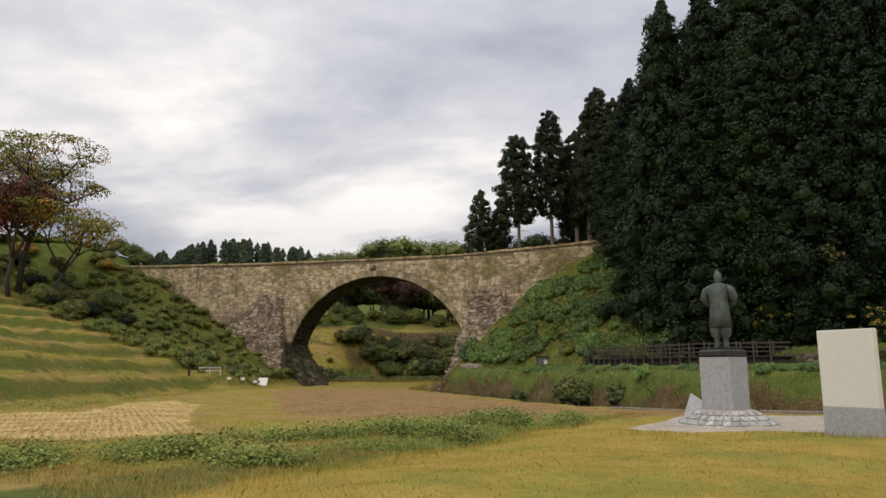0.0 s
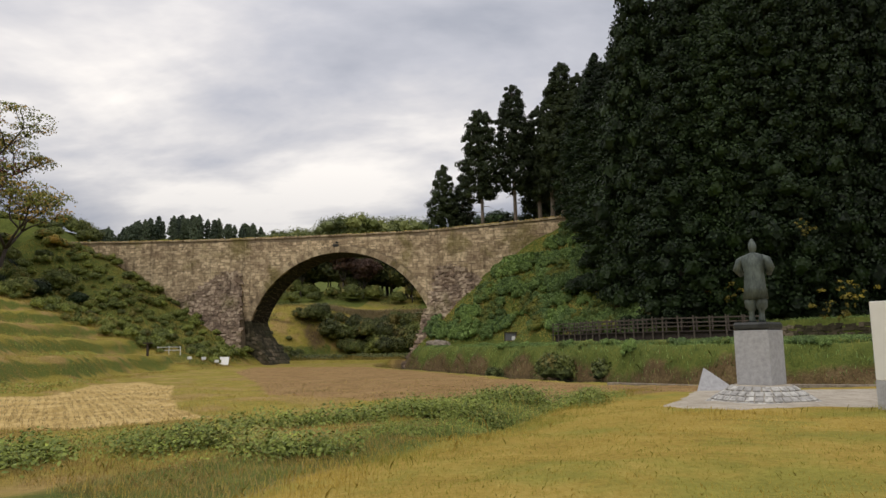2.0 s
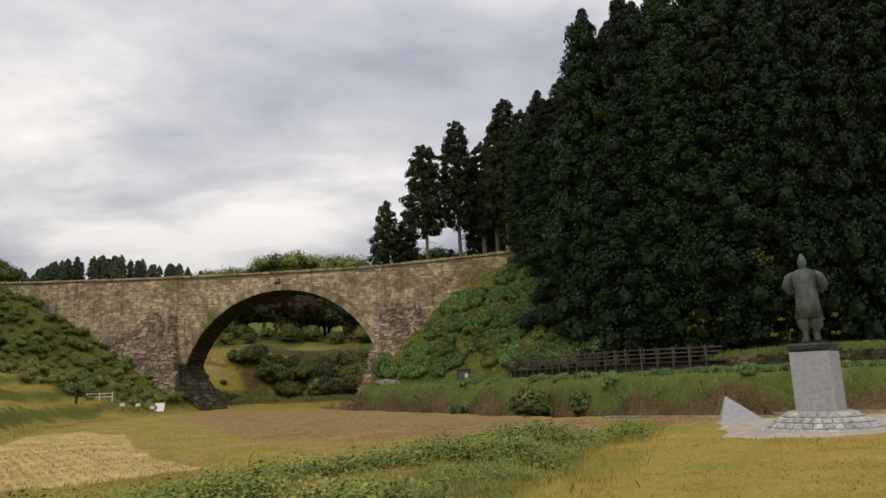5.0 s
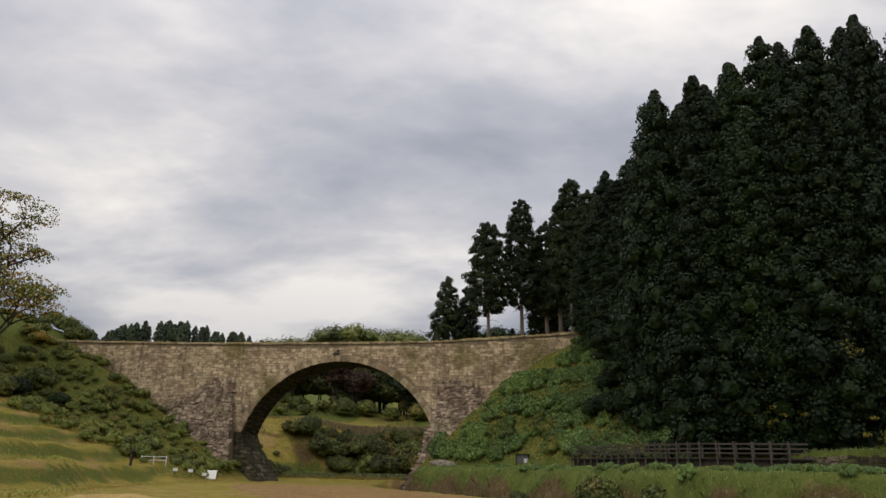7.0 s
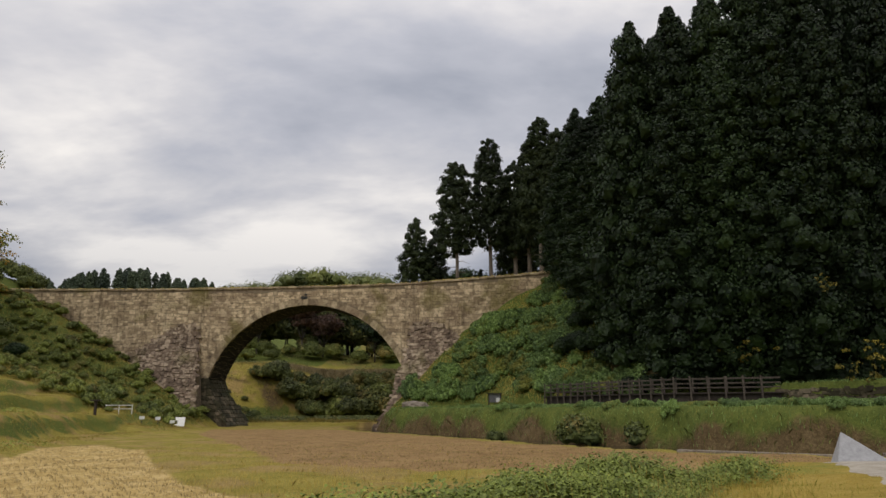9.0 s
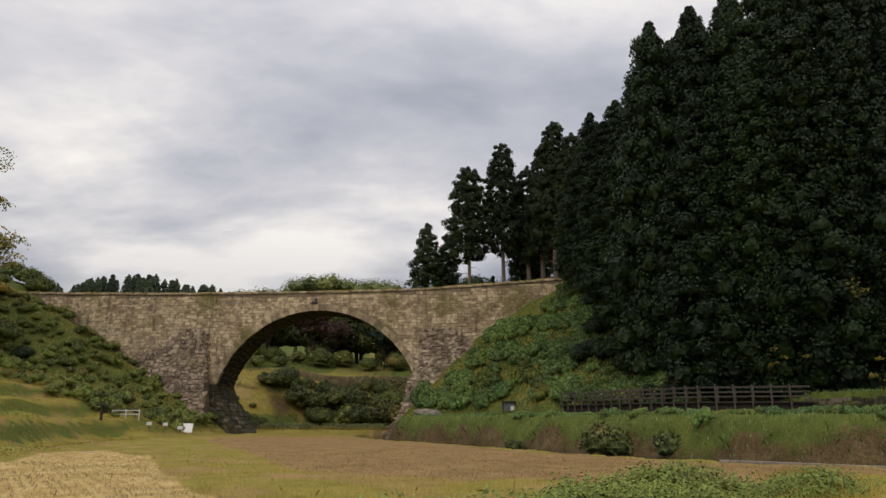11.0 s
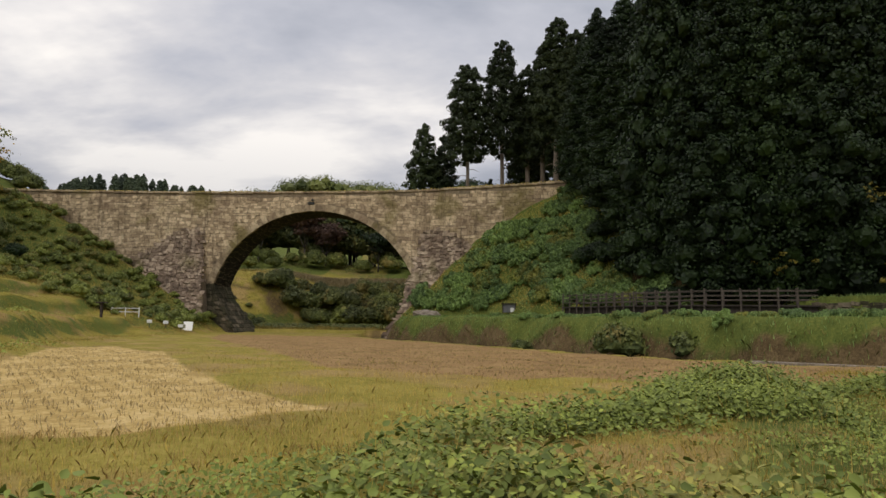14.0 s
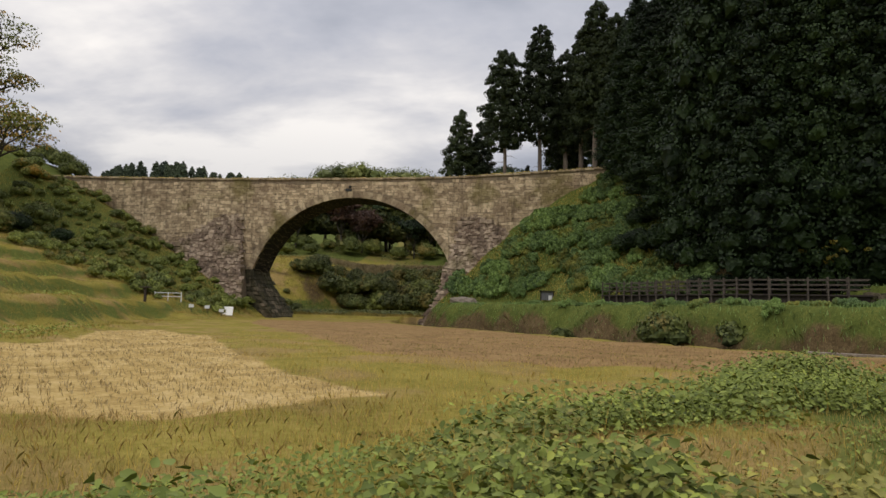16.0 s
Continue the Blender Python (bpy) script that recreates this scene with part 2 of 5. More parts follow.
BRONZE = plain("green_bronze", (0.035, 0.045, 0.04), (0.15, 0.18, 0.16), 3.5, 0.55, 0.35, 0.2, spec=0.4, stretch=(1, 1, 0.4))
DARK_STONE = plain("dark_polished_stone", (0.02, 0.022, 0.02), (0.05, 0.052, 0.048), 6, 0.4)
GRANITE = plain("grey_granite", (0.30, 0.30, 0.305), (0.47, 0.47, 0.475), 9, 0.7, bump=0.15, distance=0.005)
WHITE_STONE = plain("white_painted_slab", (0.70, 0.69, 0.63), (0.76, 0.75, 0.69), 0.9, 0.7, bump=0.1, distance=0.004)
CONCRETE = plain("concrete", (0.30, 0.26, 0.20), (0.50, 0.445, 0.36), 2.2, 0.9)
ROUGH_BLOCK = plain("rough_block", (0.14, 0.11, 0.08), (0.36, 0.31, 0.25), 3, 0.9, bump=0.7, distance=0.05)
TIMBER = plain("weathered_timber", (0.045, 0.036, 0.03), (0.14, 0.115, 0.09), 2.5, 0.9, stretch=(2, 2, 2), bump=0.4)
DARK_TIMBER = plain("dark_timber", (0.025, 0.02, 0.017), (0.07, 0.055, 0.045), 2.5, 0.9)
PAPER = plain("white_notice", (0.72, 0.72, 0.70), (0.82, 0.82, 0.80), 4, 0.7, bump=0.05)
BOARD = plain("grey_board", (0.10, 0.10, 0.105), (0.20, 0.20, 0.205), 3, 0.7)
WATER = Mat("stream_water", 0.08, 0, 0.5)
WATER = WATER.done(WATER.ramp(WATER.noise(0.5), (0.3, (0.012, 0.013, 0.010)), (0.7, (0.03, 0.03, 0.022))), WATER.noise(3.0, 4), 0.15, 0.03)

# ---------- helpers for building ----------
rng = np.random.default_rng(7)


def mesh_of(name, verts, faces, *mats):
    me = bpy.data.meshes.new(name)
    me.from_pydata([tuple(map(float, v)) for v in verts], [], [tuple(map(int, f)) for f in faces])
    for mt in mats:
        me.materials.append(mt)
    return me


def quads(name, verts, quad_index, mat):
    """A mesh of quads only, from arrays, without loops."""
    verts, quad_index = np.asarray(verts, np.float32), np.asarray(quad_index, np.int32)
    me = bpy.data.meshes.new(name)
    me.vertices.add(len(verts))
    me.vertices.foreach_set("co", verts.ravel())
    k = quad_index.shape[1]
    me.loops.add(quad_index.size)
    me.loops.foreach_set("vertex_index", quad_index.ravel())
    me.polygons.add(len(quad_index))
    me.polygons.foreach_set("loop_start", np.arange(0, quad_index.size, k, dtype=np.int32))
    me.materials.append(mat)
    me.update(calc_edges=True)
    return me


def part(name, data, material, parent, label="", at=None):
    """Links a mesh or bmesh as one part under a thing."""
    if isinstance(data, bmesh.types.BMesh):
        me = bpy.data.meshes.new(name)
        data.to_mesh(me)
        data.free()
        me.materials.append(material)
        data = me
    ob = new(name, data)
    if parent is not None:
        ob.parent = parent
    if at is not None:
        ob.matrix_basis = at
    return tagged(ob, label) if label else ob


def thing(name, m, label, category, group="", kind=""):
    ob = new(name)
    ob.empty_display_size = 0.3
    ob.matrix_basis = m
    return tagged(ob, label, category, group, kind)


def box(bm, size, centre, bevel=0.0, turn=0.0, tilt=0.0):
    r = bmesh.ops.create_cube(bm, size=1, matrix=pose(*centre, tilt, 0, turn) @ Matrix.Diagonal((*size, 1)))
    if bevel:
        es = list({e for v in r["verts"] for e in v.link_edges})
        bmesh.ops.bevel(bm, geom=es, offset=bevel, segments=1, affect="EDGES", profile=0.6)
    return bm


def box_mesh(size, centre=(0, 0, 0), bevel=0.0, turn=0.0, tilt=0.0):
    return box(bmesh.new(), size, centre, bevel, turn, tilt)


def loft(rings, cap=True):
    """Skins a list of closed rings (lists of points of one length)."""
    v, f, k = [], [], len(rings[0])
    for r in rings:
        v += [tuple(p) for p in r]
    for i in range(len(rings) - 1):
        for j in range(k):
            f.append((i * k + j, i * k + (j + 1) % k, (i + 1) * k + (j + 1) % k, (i + 1) * k + j))
    if cap:
        f.append(tuple(range(k))[::-1])
        f.append(tuple(range((len(rings) - 1) * k, len(rings) * k)))
    return v, f


def tube(points, radii, k=8):
    """A bent, tapered tube along points."""
    rings = []
    for i, p in enumerate(points):
        a = Vector(points[max(i - 1, 0)])
        b = Vector(points[min(i + 1, len(points) - 1)])
        d = (b - a).normalized()
        s = d.cross(Vector((0.13, 0.97, 0.2))).normalized()
        u = d.cross(s)
        rings.append([Vector(p) + (s * math.cos(2 * math.pi * j / k) + u * math.sin(2 * math.pi * j / k)) * radii[i] for j in range(k)])
    return loft(rings)


def joined(name, pieces, mat):
    v, f = [], []
    for pv, pf in pieces:
        n = len(v)
        v += [tuple(p) for p in pv]
        f += [tuple(i + n for i in q) for q in pf]
    me = mesh_of(name, v, f, mat)
    for p in me.polygons:
        p.use_smooth = True
    return me


def cards(centres, normals, size, gen, aspect=1.6, jitter=0.45):
    """Leaf sprays: bent quads (two halves folded) at centres, facing roughly along normals."""
    n = len(centres)
    s = np.broadcast_to(np.asarray(size, float), (n,))[:, None]
    nr = normals + gen.normal(0, jitter, (n, 3))
    nr /= np.linalg.norm(nr, axis=1)[:, None] + 1e-9
    a = np.cross(nr, gen.normal(0, 1, (n, 3)))
    a /= np.linalg.norm(a, axis=1)[:, None] + 1e-9
    b = np.cross(nr, a)
    w, h = s * 0.5, s * 0.5 * aspect
    tip = centres + b * h - nr * s * 0.15
    v = np.stack([centres - b * h, centres + a * w, tip, centres - a * w], 1).reshape(-1, 3)
    return v, np.arange(4 * n).reshape(-1, 4)


def mixed(name, verts, groups, mat, soft=0):
    """A mesh from arrays of polygons of several sizes; the first `soft` polygons are smooth."""
    verts = np.asarray(verts, np.float32)
    me = bpy.data.meshes.new(name)
    me.vertices.add(len(verts))
    me.vertices.foreach_set("co", verts.ravel())
    flat = np.concatenate([q.ravel() for q in groups]).astype(np.int32)
    sizes = np.concatenate([np.full(len(q), q.shape[1]) for q in groups])
    me.loops.add(len(flat))
    me.loops.foreach_set("vertex_index", flat)
    me.polygons.add(len(sizes))
    me.polygons.foreach_set("loop_start", np.concatenate([[0], np.cumsum(sizes)[:-1]]).astype(np.int32))
    me.polygons.foreach_set("use_smooth", np.arange(len(sizes)) < soft)
    me.materials.append(mat)
    me.update(calc_edges=True)
    return me


ib = bmesh.new()
bmesh.ops.create_icosphere(ib, subdivisions=2, radius=1)
BALL_V = np.array([v.co[:] for v in ib.verts])
BALL_F = np.array([[v.index for v in f.verts] for f in ib.faces])
ib.free()
def crown_mesh(name, mat, clumps, radii, per, size, gen, squash=0.75, core=0.0, jitter=0.5):
    """A crown from clumps of leaf sprays; core: how far lumpy leaf masses fill the clumps."""
    clumps, radii = np.asarray(clumps, float), np.asarray(radii, float)
    c = np.repeat(clumps, per, 0)
    r = np.repeat(radii, per)
    d = gen.normal(0, 1, (len(c), 3))
    d /= np.linalg.norm(d, axis=1)[:, None]
    d[:, 2] = np.where(d[:, 2] < -0.35, -d[:, 2], d[:, 2])
    rad = r * gen.uniform(0.7, 1.1, len(c))
    pos = c + d * rad[:, None] * np.array([1, 1, squash])
    v, f = cards(pos, d, size * gen.uniform(0.6, 1.3, len(c)), gen, 1.7, jitter)
    if not core:
        return quads(name, v, f, mat)
    n = len(clumps)
    lump = gen.uniform(0.55, 1.12, (n, len(BALL_V)))
    bv = clumps[:, None, :] + BALL_V[None] * (radii[:, None] * lump * core)[:, :, None] * np.array([1, 1, squash])
    bf = BALL_F[None] + (np.arange(n) * len(BALL_V))[:, None, None]
    bv, bf = bv.reshape(-1, 3), bf.reshape(-1, 3)
    return mixed(name, np.concatenate([bv, v]), [bf, f + len(bv)], mat)


# ---------- the land ----------


def line_distance(px, py, pts):
    """Signed distance to a polyline: positive to the right of its direction."""
    best = np.full(np.shape(px), 1e9)
    sign = np.ones(np.shape(px))
    for (x0, y0), (x1, y1) in zip(pts, pts[1:]):
        dx, dy = x1 - x0, y1 - y0
        u = np.clip(((px - x0) * dx + (py - y0) * dy) / (dx * dx + dy * dy), 0, 1)
        ex, ey = px - (x0 + u * dx), py - (y0 + u * dy)
        d = np.hypot(ex, ey)
        s = np.where(dx * ey - dy * ex > 0, -1.0, 1.0)
        near = d < best - 1e-9
        best, sign = np.where(near, d, best), np.where(near, s, sign)
    return best * sign


def smooth(e0, e1, x):
    t = np.clip((x - e0) / (e1 - e0), 0, 1)
    return t * t * (3 - 2 * t)


KERB = [(2, 140), (4.5, 118), (6, 96), (10.5, 80), (18, 65), (25, 52), (30, 41), (36, 31.5), (42, 27.5), (50, 26), (70, 25), (160, 28)]
TOE_LEFT = [(-400, 4), (-60, 8), (-20, 12), (2, 15.5), (9.5, 19), (12.3, 24), (8, 32), (4, 42), (-1, 56), (-4, 70), (-7, 80), (-11, 96), (-12, 108), (-14, 140)]
TOE_RIGHT = [(15, 140), (14.5, 112), (13, 96), (20, 91), (27, 87), (32, 80.5), (38, 73), (43, 66.5), (51, 64), (75, 61), (170, 60)]
UPPER = [(47.5, 64), (50.5, 60.5), (55, 56.5), (62, 53.5), (75, 51), (160, 50)]
DITCH = [(26, -40), (28, -4), (29.6, 2), (30.4, 6), (32.4, 11), (34.5, 20), (36.5, 27), (38, 32)]


def wave(x, y, s, k=0.0):
    return np.sin(x * s + 1.3 * np.sin(y * s * 0.7 + k)) * np.cos(y * s * 0.9 + k + 0.8 * np.sin(x * s * 0.6))


def land(x, y):
    x, y = np.asarray(x, float), np.asarray(y, float)
    field = -0.45 - 0.01 * np.clip(y - 20, 0, 70)
    lawn = -0.03 - 0.02 * np.clip(y - 6, 0, 30) - 0.06 * np.clip(35 - x, 0, 6)
    z = field + (lawn - field) * smooth(-1.0, 2.5, line_distance(x, y, DITCH))
    z = z - 0.35 * np.exp(-((line_distance(x, y, DITCH) + 0.8) / 0.7) ** 2) * smooth(10, 13, y) * (1 - smooth(24, 28, y))
    # stream with its far bank
    k = line_distance(x, y, KERB[::-1])
    far = 1.25 + 0.02 * np.clip(k - 9, 0, 30) - 0.9 * smooth(92, 106, y) - 1.2 * smooth(106, 112, y)
    z = np.where(k > 0, z + (-2.7 - z) * smooth(0.6, 1.6, k), z)
    z = np.where(k > 4, -2.7 + (far + 2.7) * smooth(4.3, 7.2, k + 0.5 * wave(x, y, 0.6)), z)
    # valley slope on the forest side
    r = -line_distance(x, y, TOE_RIGHT)
    top = 19.8 + 0.05 * np.clip(r - 16, 0, 200)
    steep = 1.2 + (0.75 - 1.2) * smooth(36, 60, x)
    z = np.where(k > 8, z + 1.5 * smooth(0, 0.5, line_distance(x, y, UPPER) * -1) * (1 - smooth(-3, 0, r)), z)
    foot = z + (far + 1.5 * smooth(50, 54, x) - z) * smooth(0, 2.5, r)
    z = np.where(r > 0, np.minimum(foot + steep * r + 0.45 * wave(x, y, 0.5) + 0.35 * wave(x, y, 0.95, 2.0), top), z)
    # terraced slope on the village side
    d = -line_distance(x, y, TOE_LEFT)
    grade = 0.27 + 0.08 * smooth(58, 76, y) + 0.28 * smooth(78, 98, y)
    rise = grade * d
    step = 1.7
    s = (rise + 0.45 * wave(x, y, 0.11) + 0.15 * wave(x, y, 0.4)) / step
    stair = step * (np.floor(s) + smooth(0.6, 0.95, s - np.floor(s)))
    terr = 1 - smooth(66, 76, y)
    rise = rise * (1 - smooth(112, 138, y))
    rise = rise + (stair - rise) * terr * 1.0 * smooth(0, 2, d) + 0.12 * wave(x, y, 0.7) * smooth(0, 3, d)
    cap = 16.6 + 0.5 * wave(x, y, 0.2) + 5.5 * smooth(39, 52, -x) * (1 - smooth(106, 120, y)) + 0.03 * np.clip(-x - 50, 0, 300)
    z = np.where(d > 0, np.minimum(field + rise, cap), z)
    # the valley beyond the aqueduct
    q = smooth(8, 28, -x)
    line, wide, high = 147.5 - 14 * q + 1.2 * wave(x, y, 0.2), 4 + 12 * q, 9.3 + 2.2 * q
    b = smooth(line - wide, line + wide, y) * high + smooth(153, 188, y) * 6 + smooth(190, 290, y) * 17
    z = np.where(y > 106, np.maximum(z, -0.75 + b), z)
    # far ridge
    z = z + 27 * np.exp(-(((x + 165) / 75) ** 2 + ((y - 350) / 60) ** 2))
    # small bumps
    return z + 0.05 * wave(x, y, 1.1) + 0.03 * wave(y, x, 2.3, 1.0)


def ground_at(x, y):
    return float(land(np.array([x]), np.array([y]))[0])


def axis(*spans):
    out = [np.linspace(a, b, n, endpoint=False) for a, b, n in spans]
    return np.concatenate(out + [[spans[-1][1]]])


gx = axis((-3000, -400, 8), (-400, -60, 30), (-60, 0, 100), (0, 60, 170), (60, 110, 50), (110, 500, 20), (500, 3000, 8))
gy = axis((-3000, -300, 8), (-300, -25, 15), (-25, 60, 230), (60, 112, 104), (112, 270, 70), (270, 480, 30), (480, 3000, 8))
GX, GY = np.meshgrid(gx, gy)
GZ = land(GX, GY)
ni, nj = len(gy), len(gx)
idx = np.arange(ni * nj).reshape(ni, nj)
gq = np.stack([idx[:-1, :-1], idx[:-1, 1:], idx[1:, 1:], idx[1:, :-1]], -1).reshape(-1, 4)
ground_mesh = quads("ground", np.stack([GX, GY, GZ], -1).reshape(-1, 3), gq, GROUND)
ground_mesh.polygons.foreach_set("use_smooth", np.ones(len(gq), bool))
kk = line_distance(GX, GY, KERB[::-1])
dd = -line_distance(GX, GY, TOE_LEFT)
rr = -line_distance(GX, GY, TOE_RIGHT)
di = line_distance(GX, GY, DITCH)
STRAW_FIELD = [(22.6, 11.6), (24.4, 14.6), (22.3, 16.6), (18.8, 22), (12.5, 33), (7.5, 37)]
st = line_distance(GX, GY, STRAW_FIELD)
in_straw = smooth(-0.4, 0.4, -st) * smooth(-0.4, 0.5, -dd) * smooth(11.0, 12.2, GY + 0.05 * (GX - 22)) * (1 - smooth(36, 38, GY))
BROWN_EDGE = [(40, 25), (34, 22), (27, 21), (22, 24), (16, 36), (3, 60), (-6, 84)]
br = line_distance(GX, GY, BROWN_EDGE)
in_brown = smooth(-0.6, 0.6, br) * smooth(0.2, 0.8, -kk) * (1 - smooth(80, 84, GY)) * (1 - in_straw)
sl = np.hypot(np.gradient(GZ, gy, axis=0), np.gradient(GZ, gx, axis=1))
riser = smooth(0.4, 0.85, sl) * smooth(0, 1, dd) * (1 - smooth(66, 76, GY))
lushness = np.clip(smooth(4.9, 6.0, kk) * (1 - smooth(66, 74, GX)) * 0.75 + smooth(0, 2, rr) * 0.8
                   + smooth(66, 76, GY) * smooth(0, 4, dd) * 0.7 + smooth(106, 112, GY) * 0.5
                   + (1 - smooth(0.8, 2.6, np.abs(di + 1.6))) * 0.7 * (1 - smooth(22, 28, GY))
                   + riser * 0.58 + smooth(0, 1, dd) * (1 - smooth(2, 5, dd)) * 0.3, 0, 1)
bare = np.clip((1 - smooth(0.5, 1.5, np.abs(kk - 5.2))) * 0.72 + (1 - smooth(0.5, 1.5, np.abs(kk - 2.6))) * 0.5
               + np.exp(-(((GX + 18) / 3) ** 2 + ((GY - 139) / 3) ** 2)) * 0.8 + (1 - smooth(0.7, 1.5, np.abs(GY - 141 - 0.35 * (GX + 20)))) * smooth(18, 22, -GX) * (1 - smooth(34, 40, -GX)) * 0.6, 0, 1)
bare = np.clip(bare + smooth(37.5, 40.5, GX) * smooth(0.8, 3, rr) * 0.85, 0, 1)
dry_back = smooth(110, 114, GY) * smooth(0.8, 2.4, GZ) * (1 - smooth(160, 168, GY)) * smooth(-48, -40, GX) * (1 - smooth(10, 16, GX))
lushness = lushness * (1 - dry_back)
off_lawn = 1 - smooth(-0.6, 0.6, di)
for key, value in (("verge", off_lawn), ("lush", lushness), ("brown", in_brown), ("straw", in_straw), ("earth", bare)):
    a = ground_mesh.attributes.new(key, "FLOAT", "POINT")
    a.data.foreach_set("value", value.astype(np.float32).ravel())
ground = tagged(new("ground", ground_mesh), "uneven valley ground with dry meadow, cut fields and green banks", "ground", kind="structure")

# stream surface between kerb and bank
w_line = []
for i, (x, y) in enumerate(KERB):
    a, b = Vector(KERB[max(i - 1, 0)]), Vector(KERB[min(i + 1, len(KERB) - 1)])
    dvec = (b - a).normalized()
    side = Vector((-dvec.y, dvec.x))
    level = -0.78 - 0.01 * min(70, max(0, y - 28))
    w_line += [(x + side.x * 0.6, y + side.y * 0.6, level), (x + side.x * 8, y + side.y * 8, level)]
stream = tagged(new("water", mesh_of("water", w_line, [(2 * i, 2 * i + 1, 2 * i + 3, 2 * i + 2) for i in range(len(KERB) - 1)], WATER)),
                "dark still stream water below the grassy bank", "water", kind="structure")

# ---------- the stone aqueduct bridge ----------
CX, CZ, R, FACE, BACK = 0.2, 0.8, 15.0, 100.0, 106.3


def deck(x):
    return 18.35 + 0.0004 * (x + 8) ** 2 + 0.035 * max(0.0, x - 14)


bridge = thing("aqueduct_bridge", pose(0, 0, 0), "old stone arch aqueduct bridge with weathered mossy masonry", "bridge")
cols = list(np.linspace(-60, CX - 14.35, 40)) + list(CX + R * np.sin(np.linspace(-1.275, 1.275, 61))) + list(np.linspace(CX + 14.35, 52, 34))
bv, bf = [], []
for i, x in enumerate(cols):
    inside = 40 <= i < 101
    low = CZ + math.sqrt(max(R * R - (x - CX) ** 2, 0)) if inside else -5
    for y, z in ((FACE, low), (FACE, deck(x)), (BACK, deck(x)), (BACK, low)):
        bv.append((x, y, z))
for i in range(len(cols) - 1):
    a, b = 4 * i, 4 * i + 4
    bf += [(a, b, b + 1, a + 1), (a + 1, b + 1, b + 2, a + 2), (a + 2, b + 2, b + 3, a + 3), (a + 3, b + 3, b, a)]
part("core", mesh_of("core", bv, bf, JOINT), JOINT, bridge)


def stones(place, spans, gen, name, mat, course=0.42, length=(0.55, 1.05), skip=None, proud=(0.03, 0.09), gap=0.02, rough=0.0, wander=0.0):
    """Courses of stones over a surface given by place(u, z) -> (point, outward normal)."""
    v, f = [], []
    (u0, u1), (z0, z1) = spans
    z = z0
    while z < z1:
        h = course * gen.uniform(0.8, 1.2)
        u = u0 - gen.uniform(0, 0.6)
        while u < u1:
            w = gen.uniform(*length)
            if not (skip and skip(u + w / 2, z + h / 2)):
                n = len(v)
                j = gen.uniform(-rough, rough, (4, 2))
                cs = [(u + gap, z + gap), (u + w - gap, z + gap), (u + w - gap, z + h - gap), (u + gap, z + h - gap)]
                lift = gen.uniform(-wander, wander)
                cs = [(a + j[q][0], b + j[q][1] + lift) for q, (a, b) in enumerate(cs)]
                mid = (u + w / 2, z + h / 2 + lift)
                out = gen.uniform(*proud)
                for a, b in cs:
                    p, nn = place(a, b)
                    v.append(tuple(p - nn * 0.05))
                for a, b in cs:
                    p, nn = place(mid[0] + (a - mid[0]) * 0.93, mid[1] + (b - mid[1]) * 0.89)
                    v.append(tuple(p + nn * out * gen.uniform(0.8, 1.2)))
                f += [(n + 4, n + 5, n + 6, n + 7)] + [(n + q, n + (q + 1) % 4, n + 4 + (q + 1) % 4, n + 4 + q) for q in range(4)]
            u += w
        z += h
    return mesh_of(name, v, f, mat)


def face_point(u, z):
    return np.array((u, FACE, z + 0.16 * math.sin(u * 0.21) + 0.07 * math.sin(u * 0.9 + z))), np.array((0, -1.0, 0))


def no_face_stone(u, z):
    if z > deck(u) - 0.45:
        return True
    if math.hypot(u - CX, z - CZ) < R + 0.95 and z > CZ:
        return True
    if abs(u - CX) < 14.5 and z < 6:
        return True
    return z < ground_at(u, 99.3) - 0.8


gen = np.random.default_rng(3)
tagged(part("stonework", stones(face_point, ((-58, 48), (-2, 18.9)), gen, "stonework", ASHLAR, 0.42, (0.35, 1.0), no_face_stone, (0.0, 0.06), 0.002, 0.05, 0.05), None, bridge,
            "courses of weathered squared stone blocks"), kind="stuff")


def soffit_point(u, z):
    a = u / R
    n = np.array((-math.sin(a), 0, -math.cos(a)))
    return np.array((CX + R * math.sin(a), z, CZ + R * math.cos(a))), n


# underside stones carry the arch's shade in their colour
tagged(part("soffit", stones(soffit_point, ((-19.2, 19.2), (FACE + 0.1, BACK - 0.1)), gen, "soffit", SHADED_SOFFIT, 0.8, (0.7, 1.1), proud=(0.01, 0.03), gap=0.001), None, bridge,
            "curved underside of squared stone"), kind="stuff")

# arch ring
vm = bmesh.new()
step = 2 * 1.29 / 56
prof = [(-step / 2 * 0.985, R - 0.02), (step / 2 * 0.985, R - 0.02), (step / 2 * 0.985, R + 0.92), (-step / 2 * 0.985, R + 0.92)]
loft_v, loft_f = loft([[(r * math.sin(a), y, r * math.cos(a)) for a, r in prof] for y in (-0.04, 0.5)])
vv = [vm.verts.new(p) for p in loft_v]
for q in loft_f:
    vm.faces.new([vv[i] for i in q])
bmesh.ops.recalc_face_normals(vm, faces=vm.faces)
ring_mesh = bpy.data.meshes.new("voussoir")
vm.to_mesh(ring_mesh)
vm.free()
ring_mesh.materials.append(VOUSSOIR)
for i in range(56):
    a = math.degrees(-1.29 + step * (i + 0.5))
    part("voussoir", ring_mesh, None, bridge, at=pose(CX, FACE - gen.uniform(0, 0.05), CZ, 0, a, 0))

